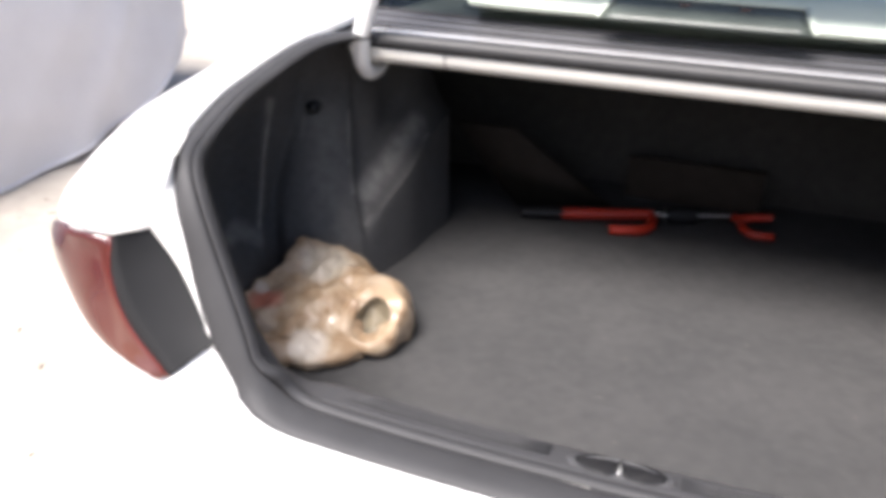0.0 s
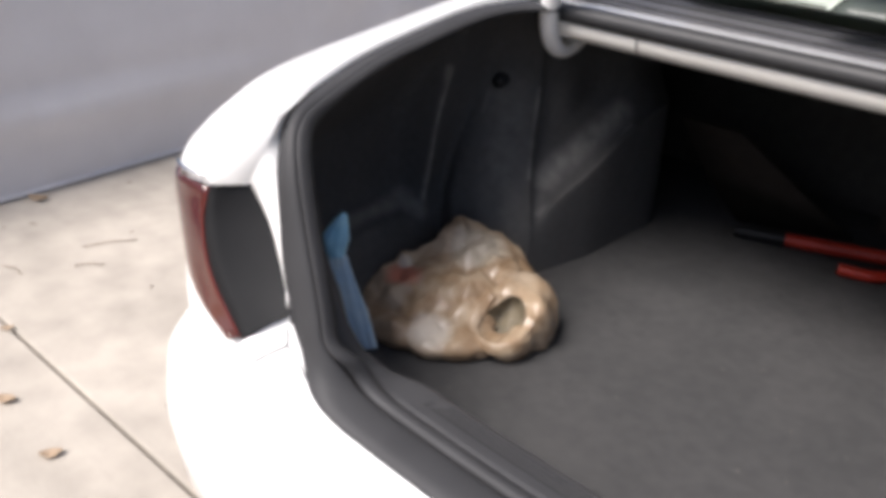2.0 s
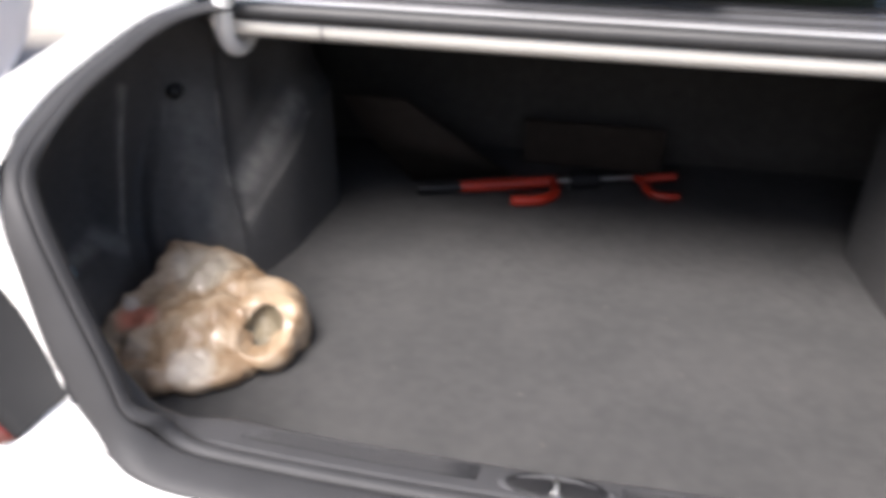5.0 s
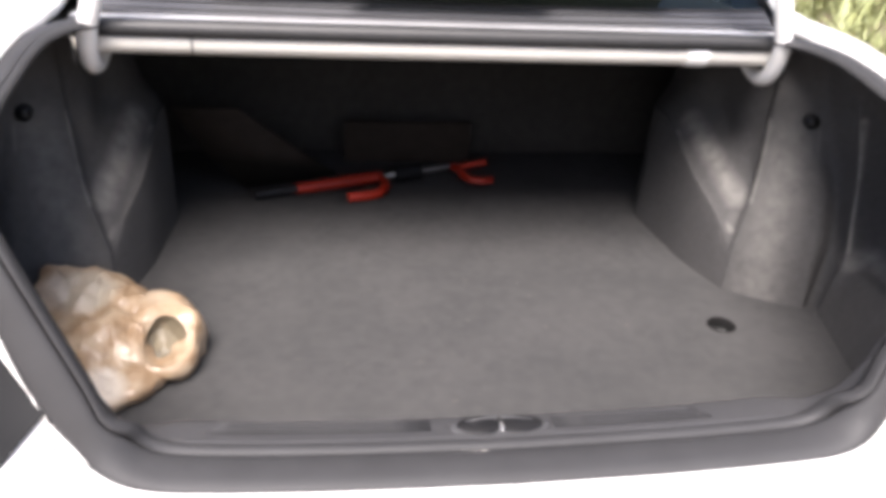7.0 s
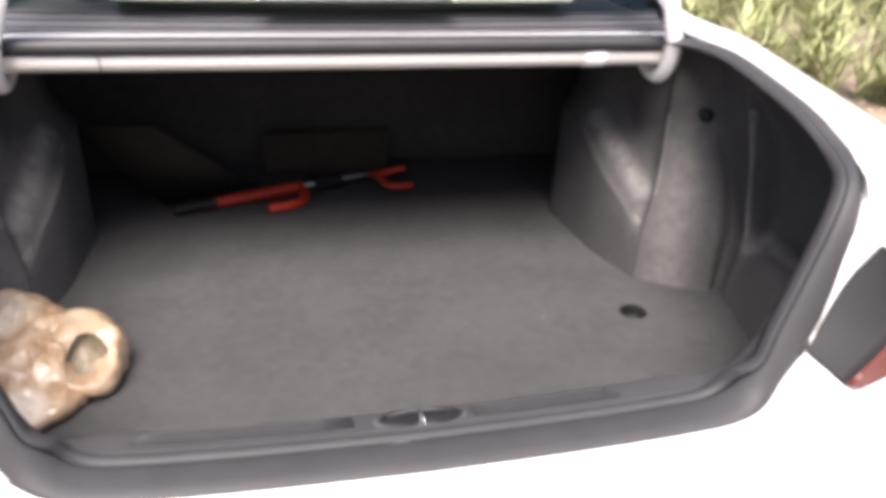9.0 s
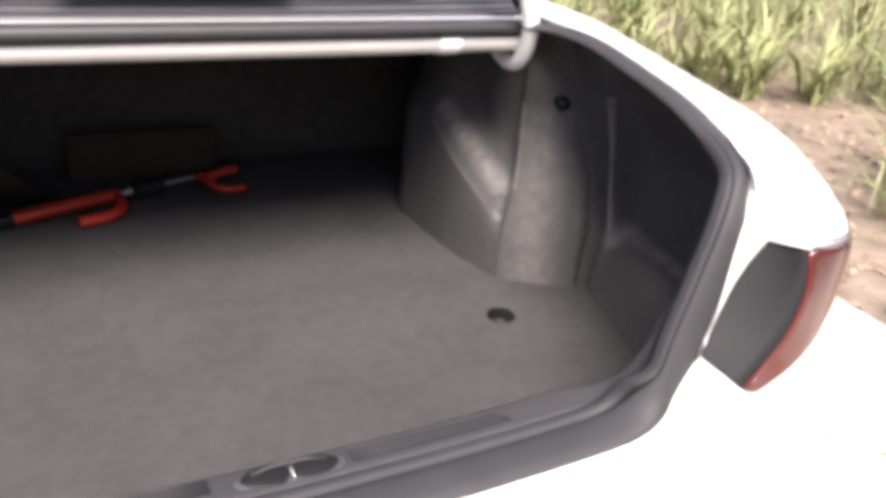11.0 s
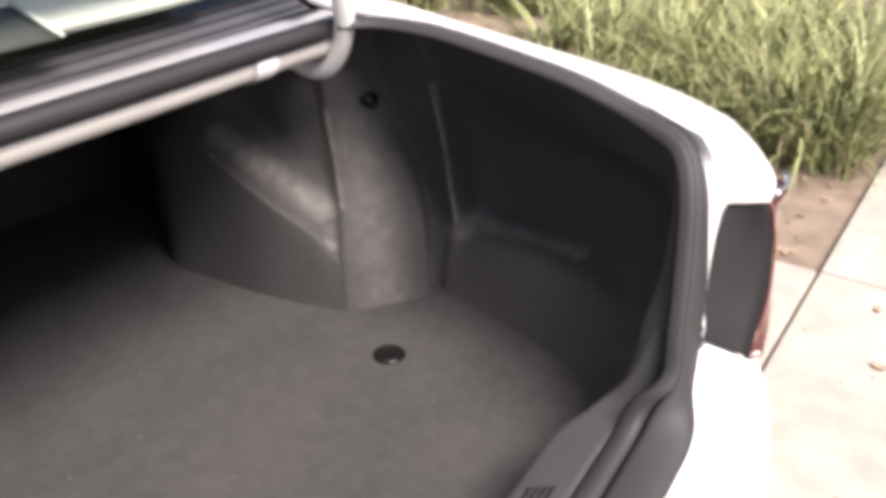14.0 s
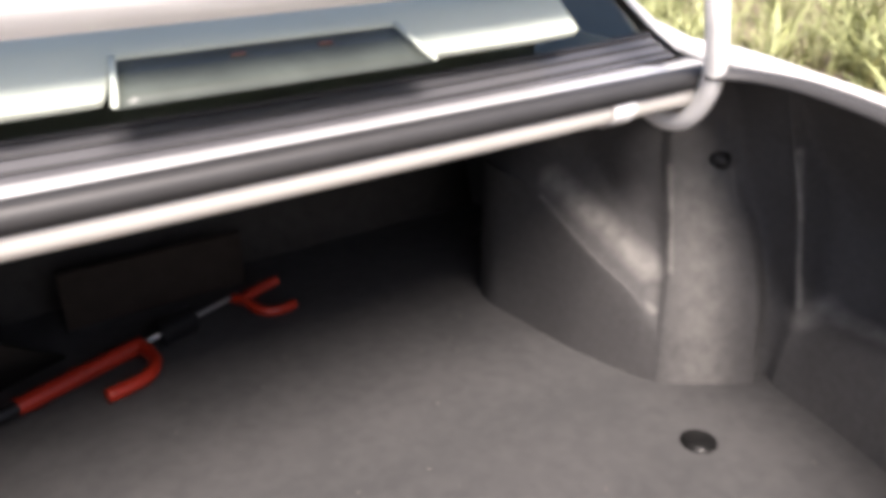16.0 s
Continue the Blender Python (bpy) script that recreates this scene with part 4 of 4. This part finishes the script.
def bag():
    root = thing("plastic_bag", "crumpled tan plastic bag with an open handle hole", "plastic bag")
    # the body, from the low front edge over the ridge to the standing fold behind
    body = [
        [(-0.692, 0.205, 0.527), (-0.700, 0.222, 0.565), (-0.699, 0.282, 0.600), (-0.690, 0.330, 0.604), (-0.680, 0.372, 0.612), (-0.676, 0.402, 0.580), (-0.672, 0.400, 0.530)],
        [(-0.660, 0.185, 0.540), (-0.664, 0.222, 0.580), (-0.664, 0.276, 0.602), (-0.664, 0.325, 0.606), (-0.669, 0.408, 0.648), (-0.665, 0.428, 0.600), (-0.662, 0.425, 0.530)],
        [(-0.610, 0.195, 0.550), (-0.615, 0.228, 0.580), (-0.618, 0.285, 0.602), (-0.622, 0.340, 0.606), (-0.640, 0.438, 0.645), (-0.638, 0.455, 0.600), (-0.634, 0.450, 0.530)],
        [(-0.560, 0.215, 0.552), (-0.565, 0.248, 0.582), (-0.568, 0.300, 0.606), (-0.572, 0.355, 0.614), (-0.592, 0.452, 0.632), (-0.590, 0.468, 0.590), (-0.588, 0.460, 0.530)],
        [(-0.515, 0.245, 0.552), (-0.520, 0.272, 0.580), (-0.524, 0.318, 0.606), (-0.528, 0.370, 0.618), (-0.549, 0.452, 0.616), (-0.545, 0.468, 0.580), (-0.542, 0.460, 0.530)],
        [(-0.490, 0.262, 0.552), (-0.497, 0.284, 0.574), (-0.500, 0.322, 0.596), (-0.498, 0.368, 0.606), (-0.508, 0.435, 0.590), (-0.505, 0.450, 0.560), (-0.502, 0.442, 0.530)]]
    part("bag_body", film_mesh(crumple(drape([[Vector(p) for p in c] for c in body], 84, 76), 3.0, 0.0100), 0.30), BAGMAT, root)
    # the roll along the floor in front
    low = [
        [(-0.698, 0.214, 0.560), (-0.692, 0.196, 0.556), (-0.684, 0.190, 0.538), (-0.682, 0.196, 0.526)],
        [(-0.655, 0.208, 0.566), (-0.648, 0.184, 0.562), (-0.640, 0.170, 0.542), (-0.640, 0.174, 0.526)],
        [(-0.600, 0.216, 0.568), (-0.590, 0.190, 0.562), (-0.578, 0.178, 0.542), (-0.578, 0.184, 0.526)],
        [(-0.545, 0.242, 0.566), (-0.530, 0.214, 0.560), (-0.516, 0.200, 0.544), (-0.514, 0.206, 0.526)],
        [(-0.500, 0.264, 0.562), (-0.486, 0.248, 0.556), (-0.474, 0.238, 0.544), (-0.470, 0.244, 0.526)],
        [(-0.484, 0.276, 0.556), (-0.474, 0.268, 0.552), (-0.465, 0.264, 0.542), (-0.462, 0.268, 0.527)]]
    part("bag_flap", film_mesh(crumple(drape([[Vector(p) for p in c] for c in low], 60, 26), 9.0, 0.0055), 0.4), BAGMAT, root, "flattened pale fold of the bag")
    # the open handle: hole, rounded rim, and the outside down to the carpet
    hole = [(-0.495, 0.286, 0.573), (-0.492, 0.318, 0.590), (-0.477, 0.340, 0.602), (-0.452, 0.338, 0.600), (-0.434, 0.318, 0.588), (-0.438, 0.296, 0.566), (-0.458, 0.274, 0.556), (-0.480, 0.270, 0.560)]
    crest = [(-0.506, 0.280, 0.582), (-0.503, 0.330, 0.604), (-0.486, 0.366, 0.618), (-0.450, 0.372, 0.616), (-0.417, 0.340, 0.600), (-0.422, 0.292, 0.568), (-0.450, 0.263, 0.556), (-0.482, 0.262, 0.562)]
    outer = [(-0.520, 0.284, 0.576), (-0.518, 0.350, 0.602), (-0.504, 0.412, 0.604), (-0.462, 0.424, 0.590), (-0.418, 0.392, 0.560), (-0.410, 0.316, 0.548), (-0.442, 0.262, 0.540), (-0.488, 0.258, 0.552)]
    foot = [(-0.510, 0.300, 0.530), (-0.510, 0.350, 0.530), (-0.505, 0.430, 0.530), (-0.470, 0.425, 0.528), (-0.424, 0.392, 0.527), (-0.420, 0.318, 0.527), (-0.448, 0.275, 0.527), (-0.486, 0.270, 0.530)]

    def loop(pts, n=80):
        full = spline([Vector(p) for p in pts[-2:] + pts + pts[:3]], 390)
        a, b = (min(range(390), key=lambda i: (full[i] - Vector(p)).length + (1 if abs(i - w) > 60 else 0)) for p, w in ((pts[0], 65), (pts[0], 325)))
        return [full[a + round((b - a) * k / n)] for k in range(n)]

    rings = [loop(r) for r in (hole, crest, outer, foot)]
    rows = []
    for k in range(80):
        line = spline([r[k] for r in rings], 22)
        rows.append(line)
    rows.append(rows[0])
    wavy = crumple(rows[:-1], 6.0, 0.0060)
    wavy.append(wavy[0])
    part("bag_handle", film_mesh(wavy), BAGMAT, root, "open handle of the bag with a rounded rim")
    mid = sum((Vector(p) for p in hole), Vector()) / 8
    down = Vector((-0.30, 0.42, -0.86))
    inside = []
    for g, d in ((1.0, 0.0), (1.02, 0.010), (0.98, 0.024), (0.84, 0.036), (0.55, 0.040), (0.25, 0.041), (0.03, 0.041)):
        r = [mid + (wavy[k][0] - mid) * g + down * d + Vector((0.2, -0.3, 0.9)) * (0.016 * (d > 0.02) * abs(noise.noise((mid + (wavy[k][0] - mid) * g) * 38))) for k in range(80)]
        inside.append(r + [r[0]])
    arc = [wavy[k % 80][0] for k in range(44, 86)]
    tuck = [[p.lerp(mid, g) + down * d for p in arc] for g, d in ((0.0, 0.001), (0.15, 0.006), (0.32, 0.010), (0.50, 0.016), (0.62, 0.026))]
    part("bag_tuck", film_mesh(crumple(tuck, 12.0, 0.0035)), BAGMAT, root, "pale film tucked into the handle hole")
    part("bag_inside", film_mesh(inside), BAGIN, root, "dull olive brown inside of the bag")


bag()


def film(name, low, high, share):
    """Thin coloured film that lets some light through."""
    m = material(name, low, 0.3, vary=0.05, scale=25, second=high, coat=0.4)
    nt = m.node_tree
    p = nt.nodes["Principled BSDF"]
    tl, ms = nt.nodes.new("ShaderNodeBsdfTranslucent"), nt.nodes.new("ShaderNodeMixShader")
    nt.links.new(p.inputs["Base Color"].links[0].from_socket, tl.inputs[0])
    ms.inputs[0].default_value = share
    nt.links.new(p.outputs[0], ms.inputs[1])
    nt.links.new(tl.outputs[0], ms.inputs[2])
    nt.links.new(ms.outputs[0], nt.nodes["Material Output"].inputs[0])
    return m


BLUE = film("blue_film", (0.34, 0.72, 1.0), (0.50, 0.82, 1.0), 0.05)
PALEBLUE = film("pale_blue_film", (0.58, 0.80, 1.0), (0.80, 0.91, 1.0), 0.05)


def blue_film():
    root = thing("blue_glove", "crumpled blue plastic glove hanging inside the trunk edge", "glove")

    def strip(pts, widths, mat, name, label, puff):
        path = spline(pts, 26)
        rows = []
        for i, p in enumerate(path):
            f = i / 25
            w = float(np.interp(f, [0, 0.3, 0.6, 1], widths))
            rows.append([p + Vector((0.66, 0.74, 0.12)) * (w * (k / 10 - 0.5)) + Vector((0.55, -0.55, 0.63)) * (puff * math.sin(math.pi * k / 10) + 0.003 * noise.noise(p * 55 + Vector((k * 0.45, 0, 0))) + 0.0015 * math.sin(k * 1.9 + 5 * f)) for k in range(11)])
        part(name, grid(rows, 0.001), mat, root, label)

    strip([(-0.643, 0.122, 0.764), (-0.648, 0.116, 0.742), (-0.651, 0.112, 0.716), (-0.648, 0.115, 0.689)], (0.012, 0.034, 0.046, 0.022), BLUE, "cuff", "bright blue knotted end", 0.008)
    strip([(-0.648, 0.115, 0.694), (-0.644, 0.122, 0.645), (-0.632, 0.133, 0.585), (-0.615, 0.147, 0.523)], (0.028, 0.040, 0.050, 0.034), PALEBLUE, "hanging_end", "pale blue hanging part", 0.004)


blue_film()

# ---- outside ----
def car_cover():
    """A covered vehicle beside the car: draped side with folds down to the hem."""
    root = thing("covered_car", "car under a grey fabric cover that reaches the ground", "covered car", (-3.62, 0, 0))
    rows = []
    n = 170
    for k in range(46):
        f = (k / 45) ** 1.25
        rise = math.sin(f * math.pi / 2) ** 0.9
        inset = 0.02 * math.sin(f * 3) + 0.55 * max(0, f - 0.45) ** 1.5
        r = []
        for i in range(n):
            a = 2 * math.pi * i / n
            c, s = math.cos(a), math.sin(a)
            hx, hy = 0.92 - inset, 2.80 - inset * 1.8
            x = hx * math.copysign(abs(c) ** 0.35, c)
            y = hy * math.copysign(abs(s) ** 0.35, s) + 0.55
            low = 0.008 + 0.42 * max(0, (y - 1.75) / 1.6) ** 1.6
            z = low + (1.26 - low) * rise
            p = Vector((x, y, z))
            q = Vector((x * 1.2, y * 1.2 + z * 0.7, z * 0.5))
            fold = 0.06 * noise.noise(q * 1.7) + 0.050 * (0.5 - abs(noise.noise(Vector((4 + x * 0.3, y * 2.6 - z * 1.9, z * 0.5))))) + 0.018 * noise.noise(q * 7)
            for yt, zt, wide, high in ((1.09, 0.108, 0.22, 0.045), (0.46, 0.325, 0.30, 0.03)):
                g = math.exp(-((y - yt) / wide) ** 2)
                d = (z - zt - 0.25 * (y - yt) * 0.2) / 0.055
                fold += high * g * (math.exp(-(d + 0.8) ** 2) - 0.7 * math.exp(-(d - 0.8) ** 2))
            r.append(p + Vector((c, s * 0.6, 0)) * fold * (1.1 - 0.4 * f))
        rows.append(r + [r[0]])
    ctr = Vector((0, 0.55, 1.28))
    rows.append([p.lerp(ctr, 0.5) + Vector((0, 0, 0.03)) for p in rows[-1]])
    rows.append([ctr + (p - ctr) * 0.02 + Vector((0, 0, 0.05)) for p in rows[-1]])
    part("cover", grid(rows), COVER, root)
    part("hem", tube([Vector((p[0], p[1], p[2] + 0.004)) for p in rows[0][:-1]], ring(0.010, n=8), closed=True), COVER, root, "rolled hem")


car_cover()

GRASS = [material("grass_" + k, c, 0.6, vary=0.3, scale=4, second=d) for k, c, d in (("green", (0.10, 0.115, 0.038), (0.19, 0.205, 0.075)), ("pale", (0.21, 0.24, 0.09), (0.34, 0.36, 0.17)), ("straw", (0.33, 0.28, 0.16), (0.44, 0.38, 0.24)))]


def blade(bm, base, lean, length, width, turn, segs=5, droop=1.0):
    d = Vector((math.cos(turn), math.sin(turn), 0))
    side = Vector((-d.y, d.x, 0))
    prev = None
    p, ang = Vector(base), lean
    for i in range(segs + 1):
        f = i / segs
        w = width * (1 - f ** 2.2) * (0.55 + 0.9 * min(f, 0.5)) * 0.5 + 0.0004
        pair = (bm.verts.new(p - side * w), bm.verts.new(p + side * w))
        if prev:
            bm.faces.new((prev[0], prev[1], pair[1], pair[0]))
        prev = pair
        p = p + (d * math.sin(ang) + Vector((0, 0, 1)) * math.cos(ang)) * (length / segs)
        ang += droop * 1.7 / segs * (0.4 + f)


rng = random.Random(11)
for gi, (count, lo, hi, w) in enumerate(((6500, 0.30, 0.75, 0.010), (4600, 0.3, 0.80, 0.011), (1700, 0.2, 0.6, 0.007))):
    bm = bmesh.new()
    for _ in range(count):
        if rng.random() < 0.42:
            x, y = 3.05 + abs(rng.gauss(0, 1)) * 1.2, rng.uniform(0.05, 1.55)
        else:
            x, y = rng.uniform(3.4, 9.5), rng.uniform(2.0, 9.5)
            if x + 0.25 * y < 5.4:
                x += 1.6
        if noise.noise((x * 1.1, y * 1.1, 2.0 + gi)) < -0.18 and rng.random() < 0.8:
            continue
        blade(bm, (x, y, -0.03), rng.uniform(0.1, 0.9), rng.uniform(lo, hi), w * rng.uniform(0.6, 1.6), rng.uniform(0, 6.283), 5, rng.uniform(0.6, 1.9))
    tagged(part("grass", bm, GRASS[gi]), "tall unkempt grass beside the driveway", "grass", kind="stuff")


def strap_plant(seed):
    r = random.Random(seed)
    root = thing("strap_leaf_plant", "clump of arching pale green strap leaves in bare earth", "plant", group="plants beside the driveway")
    for mat, n in ((GRASS[0], 16), (GRASS[1], 26)):
        bm = bmesh.new()
        for _ in range(n):
            blade(bm, (r.uniform(-0.09, 0.09), r.uniform(-0.09, 0.09), 0), r.uniform(0.05, 0.7), r.uniform(0.35, 0.7), r.uniform(0.018, 0.036), r.uniform(0, 6.283), 7, r.uniform(0.6, 1.5))
        part("leaves", bm, mat, root)
    return root


kinds = [strap_plant(s) for s in (3, 7, 12)]
for k, p in zip(kinds, ((3.95, 3.2), (4.55, 3.75), (3.6, 3.9))):
    k.location = (*p, -0.03)
for i in range(44):
    x, y = 3.35 + rng.random() * 3.2, 2.9 + rng.random() * 4.5
    if y < 3.4 and x < 4.9 and i % 3:
        x, y = x + 1.5, y - 0.8
    copy_thing(kinds[i % 3], pose(x, y, -0.03, 0, 0, rng.uniform(0, 360)))
for i in range(9):
    copy_thing(kinds[i % 3], pose(3.7 + rng.random() * 1.6, 0.5 + rng.random() * 1.6, -0.03, 0, 0, rng.uniform(0, 360)))

# litter on the concrete and the earth
TWIG = material("dry_twig", (0.20, 0.16, 0.125), 0.9, vary=0.3, scale=30)


def dry_leaf(size, bend):
    bm = bmesh.new()
    rows = []
    for i in range(7):
        f = i / 6
        w = size * 0.32 * math.sin(math.pi * (0.05 + 0.9 * f))
        rows.append([((f - 0.5) * size, k * w, 0.004 + bend * size * (abs(k) * 0.25 + (f - 0.5) ** 2)) for k in (-1, -0.5, 0, 0.5, 1)])
    return part("dry_leaf", grid(rows, 0.0008), LEAF)


leaf = tagged(dry_leaf(0.07, 0.5), "curled dry brown leaf on the concrete", "leaf", "leaves on the concrete")
leaf.matrix_basis = pose(-2.626, 0.483, 0, 0, 0, 35)
for x, y, r, k in ((-1.603, -0.087, 35, 0.75), (-1.348, -0.102, 60, 0.7), (-1.98, -0.25, 10, 0.5), (2.45, -0.35, 45, 0.9), (2.05, -0.2, 15, 0.5), (1.75, -0.25, 80, 0.6), (-1.9, 0.05, 60, 0.5)):
    c = copy_thing(leaf, pose(x, y, 0, 0, 0, r))
    c.scale = (k, k, k)
bm = bmesh.new()
for x, y, r, ln in ((-2.158, 0.495, 64, 0.165), (-2.07, 0.376, 50, 0.09), (-2.449, 0.380, 30, 0.03), (-1.7, 0.9, 60, 0.1), (-2.2, 0.2, 10, 0.09), (-1.45, 0.55, 40, 0.07), (-1.8, -0.1, 80, 0.06)):
    m = pose(x, y, 0.004, 0, 0, r)
    tube([m @ Vector(p) for p in ((-ln / 2, 0, 0), (0, 0.01, 0.002), (ln / 2, 0, 0))], ring(0.0017, n=6), bm=bm)
for _ in range(130):
    side = rng.random() < 0.6
    x, y = (rng.uniform(-2.6, -0.95), rng.uniform(-0.9, 2.2)) if side else (rng.uniform(1.0, 2.6), rng.uniform(-1.2, 1.2))
    s = rng.uniform(0.004, 0.013)
    tube([Vector((x, y, 0.002)), Vector((x + s * rng.uniform(-2, 2), y + s * rng.uniform(-2, 2), 0.003))], ring(s * 0.35, 0.002, 5), bm=bm)
tagged(part("litter", bm, TWIG), "scattered twigs and crumbs of dry leaf", "litter", kind="stuff")
bm = bmesh.new()
for _ in range(2600):
    x, y = rng.uniform(2.24, 5.2), rng.uniform(0.08, 4.5)
    m = pose(x, y, -0.022, rng.uniform(-30, 30), rng.uniform(-30, 30), rng.uniform(0, 360))
    s = rng.uniform(0.01, 0.035)
    bm.faces.new([bm.verts.new(m @ Vector(p)) for p in ((-s, 0, 0), (0, -s * 0.4, 0.003), (s, 0, 0), (0, s * 0.4, 0.003))])
tagged(part("leaf_mulch", bm, LEAF), "dry leaf mulch on the earth", "mulch", kind="stuff")

# flecks of lint and grit on the carpet
LINT = material("pale_lint", (0.15, 0.13, 0.11), 0.9, vary=0.4, scale=60)
bm = bmesh.new()
for _ in range(60):
    x, y, w = rng.uniform(-0.55, 0.62), rng.uniform(0.12, 0.95), rng.uniform(0.0006, 0.0014)
    m = pose(x, y, FLOOR + 0.006, rng.uniform(-20, 20), rng.uniform(-20, 20), rng.uniform(0, 360))
    tube([m @ Vector((-w * rng.uniform(1, 3), 0, 0)), m @ Vector((w, 0, 0.0005))], ring(w * 0.7, w * 0.4, 5), bm=bm)
tagged(part("carpet_lint", bm, LINT), "scattered pale lint and grit on the carpet", "lint", kind="stuff")
